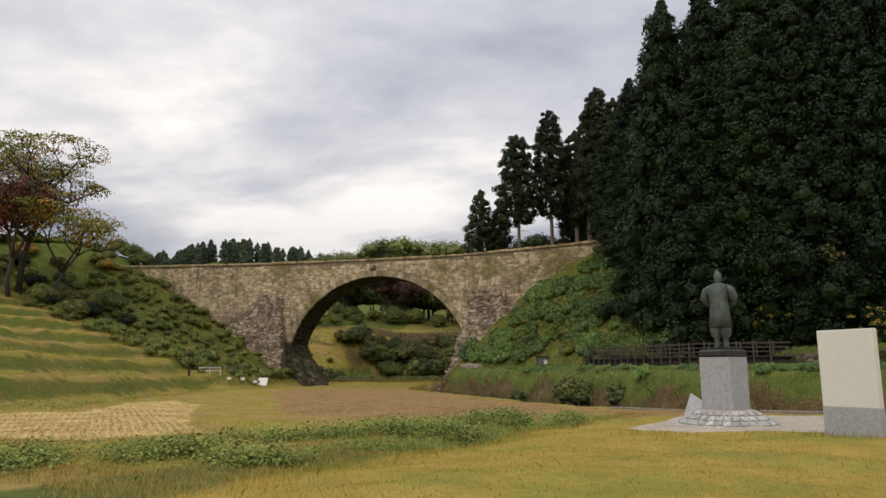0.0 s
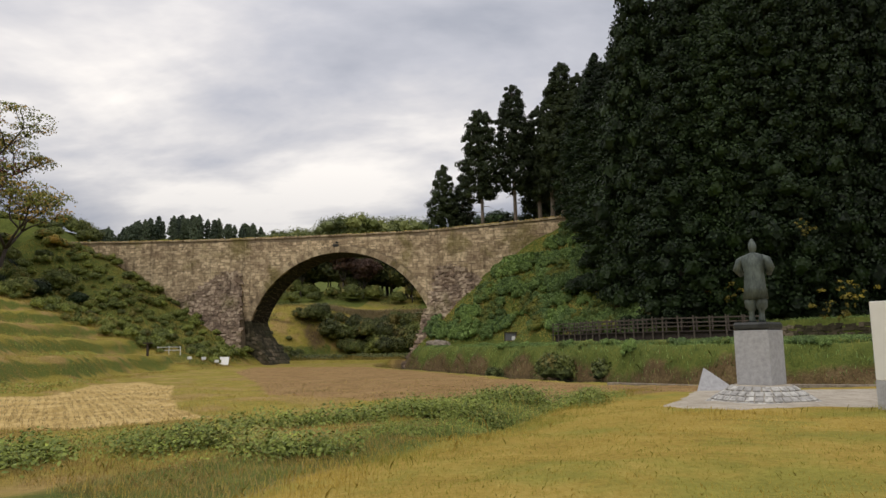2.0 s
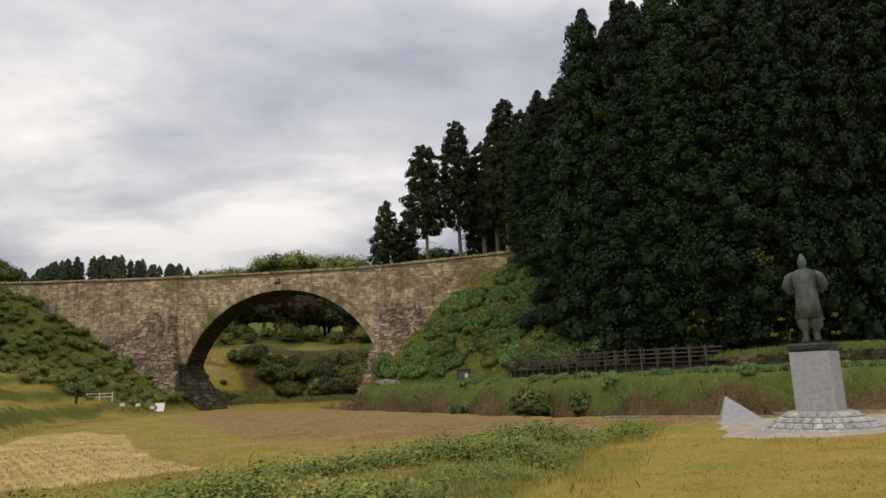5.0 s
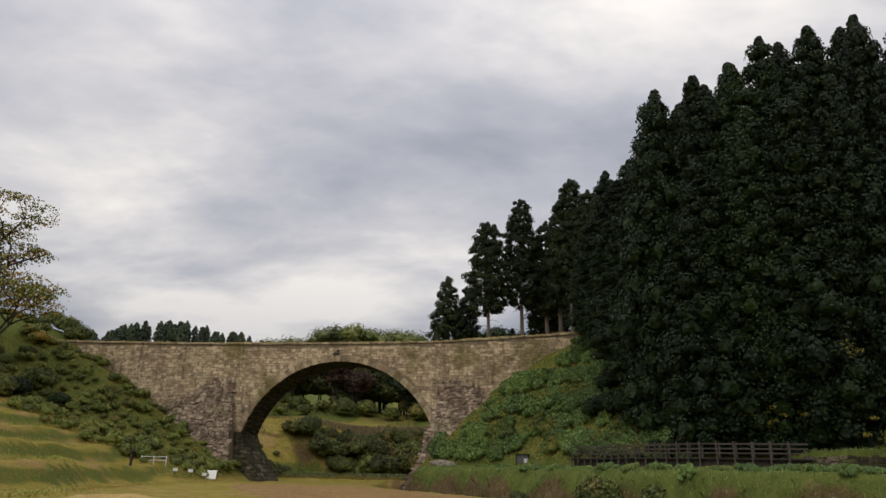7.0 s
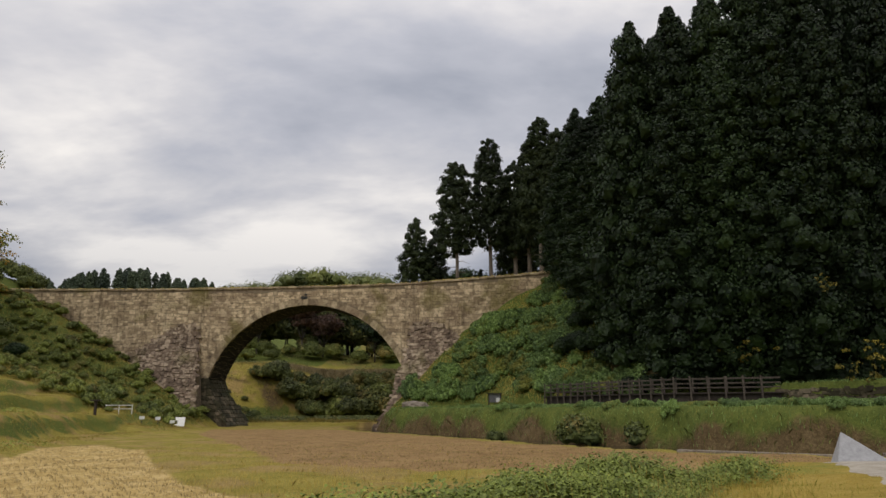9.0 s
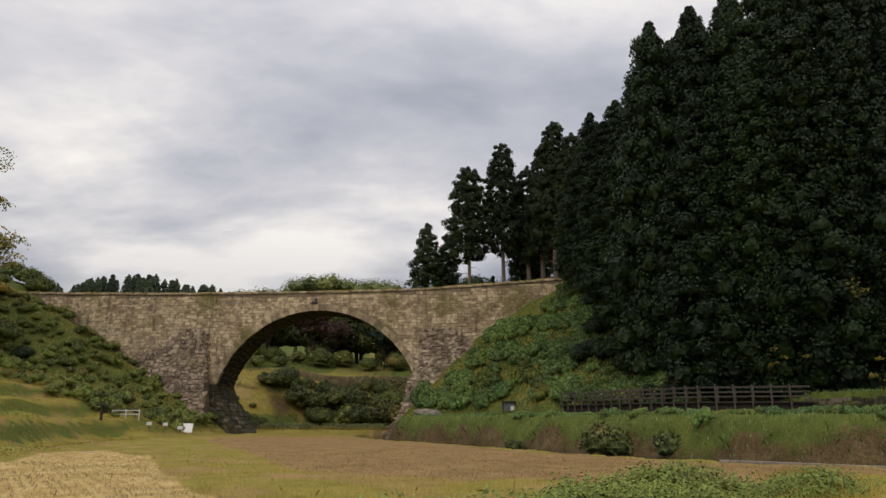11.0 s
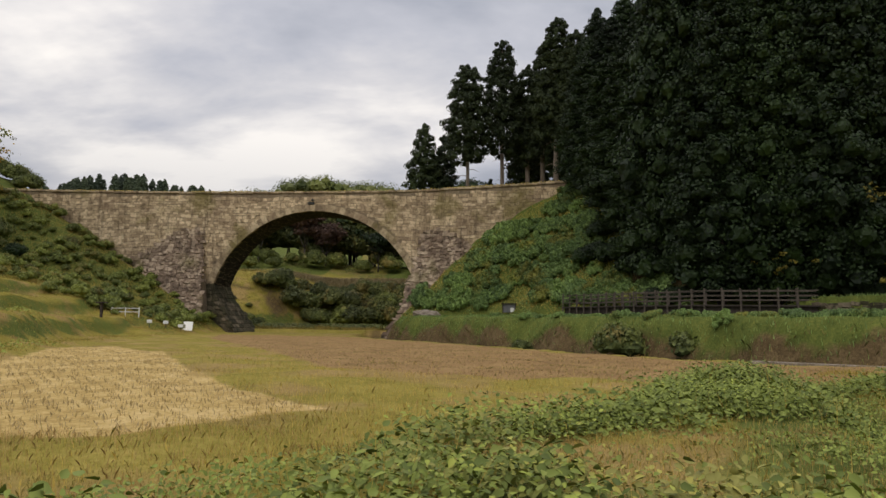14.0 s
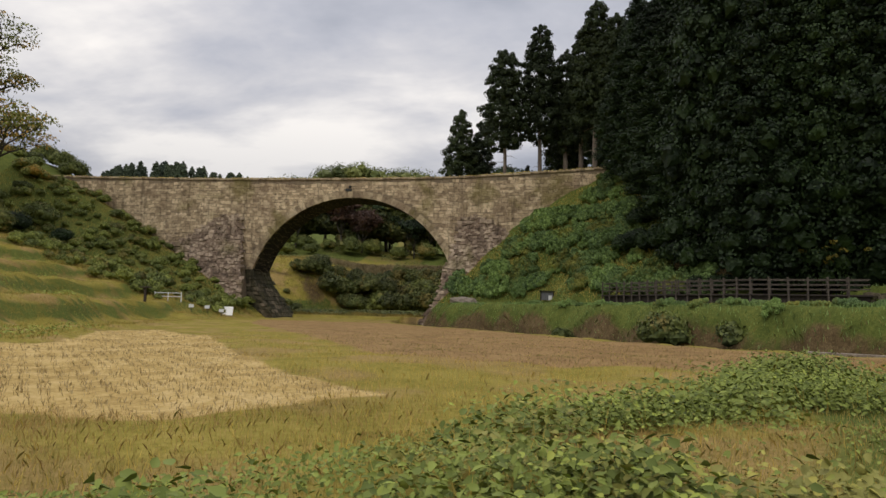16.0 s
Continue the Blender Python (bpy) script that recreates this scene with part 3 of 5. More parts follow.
# capstones along the edge of the deck, and turf behind them
cap_mesh = bpy.data.meshes.new("capstone")
cb = box_mesh((1.16, 0.75, 0.26), (0, 0, 0), 0.03)
cb.to_mesh(cap_mesh)
cb.free()
cap_mesh.materials.append(ring_mesh.materials[0])
x = -58.0
while x < 46:
    part("capstone", cap_mesh, None, bridge, at=pose(x + 0.6, FACE + 0.2 + gen.uniform(-0.04, 0.04), deck(x) + 0.02 + gen.uniform(-0.03, 0.03), 0, gen.uniform(-1.2, 1.2), 0))
    x += 1.2
spout = box_mesh((0.9, 0.3, 0.4), (-0.4, FACE - 0.02, 16.85), 0.05)
box(spout, (0.3, 0.4, 0.25), (-0.2, FACE - 0.06, 17.3), 0.03)
part("spout", spout, DARK_STONE, bridge, "dark wet stone water outlet")


# flared rubble buttresses
def wing(edge_top, edge_foot, sign, reach):
    """A battered wall that leans on the face and flares towards the foot."""
    def place(u, z):
        f = np.clip((12.5 - z) / 15.0, 0, 1.1)
        along = u / reach
        x = edge_top + sign * u + (edge_foot - edge_top) * f ** 1.3 * (1 - along)
        y = FACE - 0.12 - 5.2 * f ** 1.5
        n = np.array((0, -0.98, 0.2))
        return np.array((x, y, z)), n

    def skip(u, z):
        top = 12.6 + 1.2 * math.sin(u * 0.42 + 0.4) - 0.22 * u
        return z > top

    return place, skip


for edge_top, edge_foot, sign, reach in ((-15.9, -13.6, -1, 17.0), (15.4, 11.4, 1, 20.0)):
    place, skip = wing(edge_top, edge_foot, sign, reach)
    us, zs = np.linspace(0, reach, 24), np.linspace(-4, 12.4, 22)
    pts = [tuple(place(u, -4 + (z + 4) * (12.4 + 1.2 * math.sin(u * 0.42 + 0.4) - 0.22 * u + 4) / 16.4)[0] + np.array((0, 0.12, 0))) for z in zs for u in us]
    qs = [(r * 24 + c, r * 24 + c + 1, (r + 1) * 24 + c + 1, (r + 1) * 24 + c) for r in range(21) for c in range(23)]
    n0 = len(pts)
    edge = [place(0, z)[0] + np.array((0, 0.12, 0)) for z in zs]
    pts += [(float(p[0]) - sign * 0.0, BACK - 0.2 if z < 5.2 else FACE + 0.3, float(p[2])) for p, z in zip(edge, zs)]
    qs += [(r * 24, n0 + r, n0 + r + 1, (r + 1) * 24) for r in range(21)]
    part("buttress_core", mesh_of("buttress_core", pts, qs, JOINT), None, bridge)
    tagged(part("buttress", stones(place, ((0, reach), (-3, 13.5)), gen, "buttress", RUBBLE, 0.36, (0.25, 0.7), skip, (-0.02, 0.12), -0.03, 0.11, 0.12), None, bridge,
                "flared buttress of dark rough rubble stones"), kind="stuff")

    # flaring pier base under the springing
    def pier(u, z, s=sign):
        f = np.clip((5.3 - z) / 7.0, 0, 1.3)
        return np.array((CX + s * (14.35 - 4.6 * f ** 1.25), FACE - 1.3 * f + u * (BACK - FACE + 2.2 * f) / 6.3, z)), np.array((-s * 0.86, -0.1, 0.5))
    lv = np.linspace(-3.4, 5.3, 10)
    pv = []
    for z in lv:
        a0, b0 = pier(0, z)[0], pier(6.3, z)[0]
        pv += [(CX + sign * 19, a0[1] + 0.1, z), (a0[0] + sign * 0.06, a0[1] + 0.1, z), (b0[0] + sign * 0.06, b0[1], z), (CX + sign * 19, b0[1], z)]
    pf = [(4 * i + j, 4 * i + (j + 1) % 4, 4 * i + 4 + (j + 1) % 4, 4 * i + 4 + j) for i in range(9) for j in range(4)] + [(36, 37, 38, 39)]
    part("pier_core", mesh_of("pier_core", pv, pf, MOSSY), None, bridge)
    tagged(part("pier", stones(pier, ((0, 6.3), (-3, 5.3)), gen, "pier", MOSSY, 0.6, (0.6, 1.2), None, (0.02, 0.06), 0.004, 0.03), None, bridge,
                "stained stone base of the arch"), kind="stuff")

    def front(u, z, s=sign):
        f = np.clip((5.3 - z) / 7.0, 0, 1.3)
        return np.array((CX + s * (14.35 - 4.6 * f ** 1.25) + s * u, FACE - 1.3 * f, z)), np.array((0, -0.95, 0.3))
    tagged(part("pier", stones(front, ((0.1, 4.5), (-3, 5.3)), gen, "pier", MOSSY if sign < 0 else RUBBLE, 0.5, (0.4, 0.9), None, (0.02, 0.12), 0.0, 0.08, 0.08), None, bridge,
                "mossy stone foot of the arch"), kind="stuff")

# ---------- cedars ----------


def cedar_meshes(seed, height, bare, spread, per=190, size=0.215, mat=CEDAR_LEAF, tuft=1.55, top_power=0.62, point=1.7):
    """A cedar: rounded tufts at the ends of short boughs, set round a tapering column."""
    g = np.random.default_rng(seed)
    cl, ra = [], []
    z = bare
    while z < height - 1.2:
        u = (z - bare) / (height - bare)
        r = spread * (1 - u ** point) ** top_power * min(1, 0.72 + 1.6 * u) * g.uniform(0.9, 1.08) + 0.25
        size_here = tuft * (0.55 + 0.45 * (1 - u))
        k = max(3, int(2 * math.pi * r / (size_here * 2.05)))
        for a in g.uniform(0, 2 * math.pi) + np.arange(k) * 2 * math.pi / k:
            a += g.uniform(-0.25, 0.25) / max(1, k / 6)
            q = max(0.1, r * g.uniform(0.62, 1.12) - size_here * 0.5)
            cl.append((q * math.cos(a), q * math.sin(a), z + g.uniform(-0.6, 0.6) - 0.12 * q))
            ra.append(g.uniform(0.7, 1.25) * size_here)
        if r > 2.4:
            cl.append((g.uniform(-0.4, 0.4), g.uniform(-0.4, 0.4), z))
            ra.append(r * 0.5)
        z += size_here * 1.25
    for dz, rr in ((1.5, 0.62), (0.9, 0.5), (0.42, 0.36)):
        cl.append((g.uniform(-0.15, 0.15), g.uniform(-0.15, 0.15), height - dz))
        ra.append(rr * tuft * 0.9)
    crown = crown_mesh("crown", mat, cl, ra, per, size, g, 1.0, 0.56, 0.4)
    pts = [(0, 0, -1.0)] + [(0.12 * math.sin(i + seed), 0.12 * math.cos(i * 1.3), height * i / 6) for i in range(1, 6)] + [(0, 0, height - 1)]
    pieces = [tube(pts, [0.46, 0.38, 0.34, 0.28, 0.22, 0.14, 0.05], 9)]
    for i in range(10):
        z0 = bare * 0.55 + (height - bare) * 0.06 * i
        a = g.uniform(0, 6.28)
        ln = spread * g.uniform(0.4, 0.8)
        pieces.append(tube([(0, 0, z0), (ln * 0.5 * math.cos(a), ln * 0.5 * math.sin(a), z0 + 0.1), (ln * math.cos(a), ln * math.sin(a), z0 - 0.3)], [0.06, 0.04, 0.015], 5))
    return joined("trunk", pieces, BARK if mat is HILL_CEDAR else DARK_BARK), crown


def tree(name, meshes, m, label, category="tree", group=""):
    ob = thing(name, m, label, category, group)
    part("trunk", meshes[0], None, ob)
    part("crown", meshes[1], None, ob)
    return ob


FOREST = [tree("cedar_tree", cedar_meshes(20 + i, h, b, s), pose(200 + 14 * i, 150, ground_at(200 + 14 * i, 150) - 0.3), "tall dark green cedar in a dense forest", "tree", "cedar forest")
          for i, (h, b, s) in enumerate(((32, 1.5, 4.7), (35, 2.0, 5.0), (29, 1.5, 4.6), (34, 1.5, 4.9)))]
g = np.random.default_rng(11)


def plant_cedar(x, y, top, which=None, lean=1.0):
    base = ground_at(x, y) - 0.3
    src = FOREST[g.integers(4) if which is None else which]
    tall = (32, 35, 29, 34)[FOREST.index(src)]
    s = (top - base) / tall
    ob = copy_thing(src, pose(x, y, base, 0, 0, g.uniform(0, 360)))
    w = lean * g.uniform(0.84, 1.04)
    ob.scale = (w, w, s)
    return ob

# forest on the valley side, denser and taller away from the aqueduct
ROW = [(42.8, 72.3, 41.7), (46.9, 71.2, 42.3), (50.3, 69.2, 43.0), (54.0, 71.0, 47.0), (58.3, 69.5, 47.0), (62.5, 69.0, 47.5), (67, 68, 48), (71.5, 67.5, 47.5), (76, 67, 47),
       (81, 66.5, 47), (86, 66, 46.5), (92, 65.5, 46), (98, 65, 46), (105, 64.5, 46), (112, 64, 46), (120, 66, 46),
       (45.4, 66.8, 31), (49.3, 65.6, 34), (53.5, 64.6, 36), (58, 64, 38), (63, 63.5, 39), (68.5, 63, 39), (74.5, 62.5, 39), (81, 62, 39), (88, 62, 39),
       (39.8, 108, 48), (43.2, 104, 47.5), (46.5, 98, 49), (40.6, 98, 42), (44.4, 90, 44.5), (49, 92, 50), (48.5, 82, 46), (44, 80.5, 41), (53, 80, 49), (58, 77, 50), (64, 75, 50), (72, 74, 50), (82, 73, 50),
       (38.4, 103, 41.5), (37.4, 96, 35.5), (39.5, 89.5, 34), (40.2, 83, 31), (41.2, 77.5, 29), (42, 86, 37), (52, 88, 51), (60, 84, 52), (70, 82, 52), (56, 97, 52)]
for x, y, top in ROW:
    plant_cedar(x + g.uniform(-0.3, 0.3), y + g.uniform(-0.3, 0.3), top + g.uniform(-0.4, 0.4))
for ob in FOREST:
    for c in list(ob.children_recursive):
        bpy.data.objects.remove(c)
    bpy.data.objects.remove(ob)
# ridge cedars with bare trunks behind the bridge
RIDGE = [(12.5, 123.3, 34.8, 1.0, 2.9), (15.9, 124.5, 33.0, 1.0, 2.7), (20.2, 118.5, 43.4, 10.5, 3.4), (25.8, 121.3, 48.6, 13.0, 2.9),
         (23.6, 131, 26.5, 0.5, 2.0), (30.2, 123.5, 45, 11.0, 2.6), (32.6, 120, 46.5, 12.0, 2.7), (34.4, 114.5, 49.4, 14.0, 3.1), (29.4, 128, 38, 4.0, 2.6), (33.0, 129, 42, 4.0, 3.0), (36.2, 118, 44.5, 7.0, 3.2), (37.5, 112.5, 46.5, 9.0, 3.2)]
for i, (x, y, top, bare, spread) in enumerate(RIDGE):
    base = ground_at(x, y)
    bare = 19.8 + bare * 0.72 - base
    tree("cedar_tree", cedar_meshes(60 + i, top - base, bare, spread * 1.12, 100, 0.2, HILL_CEDAR, 1.0, 0.6 if top > 36 else 0.75, 2.2 if top > 36 else 1.4), pose(x, y, base),
         "slim cedar with a bare lower trunk on the ridge" if top > 36 else "small conical cedar behind the stone bridge", "tree", "ridge cedars")


# ---------- broadleaf trees ----------
def limbs(seed, height, spread, levels=4, droop=0.0, lean=(0, 0)):
    """Trunk and forking limbs; returns tubes and the tips."""
    gg = np.random.default_rng(seed)
    pieces, tips = [], []

    def grow(p, d, ln, r, lev):
        q = p + d * ln * 0.5 + Vector(gg.normal(0, 0.05 * ln, 3))
        e = p + d * ln
        pieces.append(tube([p, q, e], [r, r * 0.8, r * 0.62], 7 if lev > 1 else 5))
        if lev == 0:
            tips.append(e)
            return
        if lev <= 2:
            tips.append(e)
        for k in range(3 if lev > 1 else 3):
            a = 2 * math.pi * (k + gg.uniform(-0.3, 0.3)) / 3 + lev
            out = Vector((math.cos(a), math.sin(a), 0))
            nd = (d * 0.75 + out * gg.uniform(0.5, 0.95) * spread + Vector((0, 0, 0.18 - droop))).normalized()
            grow(e, nd, ln * gg.uniform(0.62, 0.8), r * 0.6, lev - 1)
    grow(Vector((0, 0, -0.5)), Vector((lean[0], lean[1], 1)).normalized(), height * 0.33, height * 0.022, levels)
    return pieces, tips


def broad_tree(name, seed, at, height, spread, leaf, label, per=16, size=0.42, clump=1.2, bark=DARK_BARK, droop=0.0, lean=(0, 0), squash=0.55, levels=4, group=""):
    x, y = at
    gg = np.random.default_rng(seed)
    pieces, tips = limbs(seed, height, spread, levels, droop, lean)
    top = max(t.z for t in tips)
    f = height / top
    ob = thing(name, pose(x, y, ground_at(x, y) - 0.1), label, "tree", group)
    ob.scale = (f, f, f)
    part("trunk", joined("trunk", pieces, bark), None, ob)
    part("crown", crown_mesh("crown", leaf, tips, gg.uniform(0.6, 1.15, len(tips)) * clump, per, size, gg, squash), None, ob)
    return ob


broad_tree("spreading_tree", 4, (-44.5, 77), 22, 0.95, GOLD_LEAF, "tall spreading tree with thin yellowing autumn leaves", per=95, size=0.2, clump=2.0, lean=(0.12, 0), squash=0.4)
broad_tree("spreading_tree", 9, (-38.3, 76), 15, 0.9, GOLD_LEAF, "leaning half-bare tree with orange and yellow leaves", per=45, size=0.2, clump=1.6, lean=(0.3, 0), squash=0.4)
broad_tree("maple_tree", 5, (-41, 72), 14, 0.9, RED_LEAF, "dark red maple beside the terraces", per=90, size=0.25, clump=2.4, squash=0.95, levels=3)
broad_tree("maple_tree", 6, (-45.5, 72), 12, 0.9, RED_LEAF, "dark red maple beside the terraces", per=90, size=0.25, clump=2.4, squash=0.95, levels=3)


def bush_mesh(seed, w, d, h, n, per, size, leaf):
    gg = np.random.default_rng(seed)
    pts, ra = [], []
    for _ in range(n):
        a, q = gg.uniform(0, 6.28), math.sqrt(gg.uniform(0, 1)) * 0.75
        z = h * (0.25 + 0.5 * (1 - q * q) * gg.uniform(0.5, 1.1))
        pts.append((w / 2 * q * math.cos(a), d / 2 * q * math.sin(a), z))
        ra.append(min(w, d, h * 1.5) * gg.uniform(0.22, 0.34))
    return crown_mesh("foliage", leaf, pts, ra, per, size, gg, 0.8, 0.72)


def bush(name, mesh, x, y, scale=1.0, label="rounded green bush", group="", z=None, category="bush"):
    ob = tagged(new(name, mesh), label, category, group)
    ob.matrix_basis = pose(x, y, (ground_at(x, y) if z is None else z) - 0.08, 0, 0, g.uniform(0, 360)) @ Matrix.Scale(scale, 4)
    ob.scale = (scale, scale, scale)
    return ob


# clipped shrubs in loose rows on the slope beside the bridge
shrub_kinds = [bush_mesh(90 + i, 2.0, 1.9, 1.5, 12, 90, 0.15, SHRUB_LEAF) for i in range(4)]
for row in range(17):
    for k in range(19):
        y = 99.0 - row * 1.75 + g.uniform(-0.5, 0.5)
        d = 2.2 + k * 1.75 + g.uniform(-0.6, 0.6)
        tl = [p for p in TOE_LEFT if p[1] <= y][-1]
        tn = [p for p in TOE_LEFT if p[1] > y][0]
        x = tl[0] + (tn[0] - tl[0]) * (y - tl[1]) / (tn[1] - tl[1]) - d
        if x < -42 or g.uniform() < 0.18 or (d < 6 and y < 76):
            continue
        bush("shrub", shrub_kinds[g.integers(4)], x, y, g.uniform(0.4, 0.95), "low rounded clipped shrub on the grassy slope", "shrubs on the slope", category="shrub")

# ---------- the monument lawn ----------
statue = bmesh.new()


def add(bm, piece):
    vs = [bm.verts.new(p) for p in piece[0]]
    for q in piece[1]:
        bm.faces.new([vs[i] for i in q])


def ellipses(rows, k=20, folds=0.0):
    return loft([[(cx + a * (1 + folds * math.cos(7 * t)) * math.cos(t), cy + b * (1 + folds * math.cos(7 * t)) * math.sin(t), z) for t in [2 * math.pi * j / k for j in range(k)]]
                 for z, a, b, cx, cy in rows])


add(statue, ellipses([(0.66, 0.335, 0.25, 0, 0), (1.0, 0.29, 0.22, 0, 0), (1.4, 0.265, 0.19, 0, 0), (1.6, 0.30, 0.19, 0, 0), (1.75, 0.355, 0.18, 0, 0), (1.85, 0.34, 0.15, 0, 0), (1.93, 0.19, 0.12, 0, 0), (1.97, 0.09, 0.09, 0, 0)], 28, 0.035))
for s in (-1, 1):
    add(statue, ellipses([(0.0, 0.1, 0.15, s * 0.13, 0.05), (0.09, 0.085, 0.11, s * 0.13, 0.0), (0.24, 0.07, 0.075, s * 0.13, 0), (0.34, 0.085, 0.09, s * 0.13, 0), (0.42, 0.15, 0.15, s * 0.14, 0.01), (0.56, 0.165, 0.17, s * 0.14, 0), (0.78, 0.14, 0.16, s * 0.13, 0)], 16, 0.04))
    add(statue, tube([(s * 0.22, 0, 1.85), (s * 0.36, 0.0, 1.76), (s * 0.44, 0.0, 1.52), (s * 0.36, 0.16, 1.36)], [0.08, 0.115, 0.125, 0.07], 12))
add(statue, ellipses([(1.92, 0.06, 0.06, 0, 0.02), (2.0, 0.075, 0.085, 0, 0.02), (2.08, 0.105, 0.12, 0, 0.03), (2.18, 0.115, 0.135, 0, 0.03), (2.27, 0.085, 0.10, 0, 0.02), (2.31, 0.05, 0.06, 0, 0), (2.35, 0.045, 0.05, 0, -0.02), (2.37, 0.02, 0.02, 0, -0.02)], 16))
bmesh.ops.recalc_face_normals(statue, faces=statue.faces)
for fc in statue.faces:
    fc.smooth = True
PX, PY = 39.29, 16.84
st_mesh = bpy.data.meshes.new("statue")
statue.to_mesh(st_mesh)
statue.free()
st_mesh.materials.append(BRONZE)
st_ob = tagged(new("statue", st_mesh), "weathered green bronze statue of a robed figure standing on a pedestal", "statue")
st_ob.matrix_basis = pose(PX, PY, 1.925, 0, 0, -25)
st_ob.scale = (0.97, 0.97, 0.98)

ped = thing("pedestal", pose(PX, PY, 0.0, 0, 0, -38), "square grey granite pedestal with a dark stone cap", "pedestal")
part("shaft", box_mesh((0.94, 0.94, 1.46), (0, 0, 0.98), 0.012), GRANITE, ped)
part("cap", box_mesh((0.98, 0.98, 0.215), (0, 0, 1.82), 0.06), DARK_STONE, ped, "dark polished stone cap")
plinth_core = bmesh.new()
add(plinth_core, loft([[(r * math.cos(a), r * math.sin(a), z) for a in [2 * math.pi * j / 24 for j in range(24)]] for z, r in ((-0.5, 1.56), (-0.27, 1.52), (0.255, 0.70))]))
plinth = tagged(new("plinth"), "low sloping plinth of small grey setts under the pedestal", "plinth")
plinth.matrix_basis = pose(PX, PY, 0)
part("bed", plinth_core, CONCRETE, plinth)
sett = box_mesh((0.20, 0.19, 0.05), (0, 0, 0), 0.012)
sett_mesh = bpy.data.meshes.new("sett")
sett.to_mesh(sett_mesh)
sett.free()
SETT = Mat("sett_stone", 0.85)
SETT = SETT.done(SETT.mix(SETT.band(SETT.noise(9, 4), 0.4, 0.7), SETT.ramp(SETT.each(), (0.0, (0.34, 0.33, 0.31)), (1.0, (0.58, 0.57, 0.53))), (0.25, 0.24, 0.22)), SETT.noise(20, 3), 0.3, 0.01)
sett_mesh.materials.append(SETT)
slope = math.degrees(math.atan2(0.525, 0.82))
for ring, rad in enumerate((1.42, 1.23, 1.04, 0.85)):
    n = int(2 * math.pi * rad / 0.215)
    for k in range(n):
        a = 2 * math.pi * (k + 0.5 * (ring % 2)) / n
        z = -0.27 + 0.525 * (1.52 - rad) / 0.82 + 0.008
        part("sett", sett_mesh, None, plinth, at=pose(rad * math.cos(a), rad * math.sin(a), z, 0, 0, math.degrees(a) + 90) @ pose(0, 0, 0, slope, 0, 0))

wall = thing("monument_slab", pose(41.72, 13.89, -0.03, 0, 0, -45.9), "tall white stone slab with a grey foot", "monument")
part("panel", box_mesh((1.36, 0.2, 1.84), (0, 0, 0.5 + 0.92), 0.015), WHITE_STONE, wall)
part("foot", box_mesh((1.37, 0.22, 0.75), (0, 0, 0.125), 0.012), GRANITE, wall, "grey granite foot")

pyr = bmesh.new()
add(pyr, ([(-0.25, -0.5, 0), (1.3, -0.35, 0), (1.2, 0.5, 0), (-0.3, 0.45, 0), (0.0, 0.05, 0.92)], [(3, 2, 1, 0), (0, 1, 4), (1, 2, 4), (2, 3, 4), (3, 0, 4)]))
bmesh.ops.bevel(pyr, geom=list(pyr.edges), offset=0.015, segments=1, affect="EDGES")
pyramid = new("stone_pyramid", bpy.data.meshes.new("stone_pyramid"))
pyr.to_mesh(pyramid.data)
pyr.free()
pyramid.data.materials.append(GRANITE)
tagged(pyramid, "low pale stone pyramid on the paved ground", "sculpture")
pyramid.matrix_basis = pose(38.94, 23.36, ground_at(39.2, 23.3) - 0.03, 0, 0, -14)

# paved area around the monuments
pv = bmesh.new()
PAVED = [(36.3, 15.6), (37.4, 13.7), (39.6, 14.4), (41.0, 15.2), (43, 15.4), (49, 16.5), (55, 19), (54, 23.5), (46, 24), (41, 24.3), (38.4, 24.4), (37.6, 20.5)]
cx, cy = 43.5, 19.2
rings = []
for f in (0.02, 0.25, 0.5, 0.75, 0.9, 1.0):
    rings.append([])
    for i in range(len(PAVED)):
        for s in (0, 0.25, 0.5, 0.75):
            (ax, ay), (bx, by) = PAVED[i], PAVED[(i + 1) % len(PAVED)]
            x, y = cx + (ax + (bx - ax) * s - cx) * f, cy + (ay + (by - ay) * s - cy) * f
            rings[-1].append((x, y, ground_at(x, y) + (0.05 if f < 1 else -0.04)))
add(pv, loft(rings, False))
paving = part("pavement", pv, CONCRETE, None)
tagged(paving, "pale worn concrete paving around the monuments", "pavement", kind="structure")

blk = thing("stone_block", pose(44.6, 16.2, ground_at(44.6, 16.2), 0, 0, 12), "rough brown stone block beside the white slab", "stone")
part("block", box_mesh((0.95, 0.7, 0.6), (0, 0, 0.27), 0.05), ROUGH_BLOCK, blk)

# kerb of the field along the stream
for (x0, y0), (x1, y1) in zip(KERB[7:9], KERB[8:10]):
    ln = math.hypot(x1 - x0, y1 - y0)
    zz = ground_at((x0 + x1) / 2 - 0.3, (y0 + y1) / 2 - 0.3)
    kb = part("kerb", box_mesh((ln, 0.3, 0.4), (0, 0, 0), 0.02), ROUGH_BLOCK, None)
    kb.matrix_basis = pose((x0 + x1) / 2, (y0 + y1) / 2, zz - 0.14, 0, 0, math.degrees(math.atan2(y1 - y0, x1 - x0)))
    tagged(kb, "worn concrete kerb between field and stream", "kerb", kind="structure")

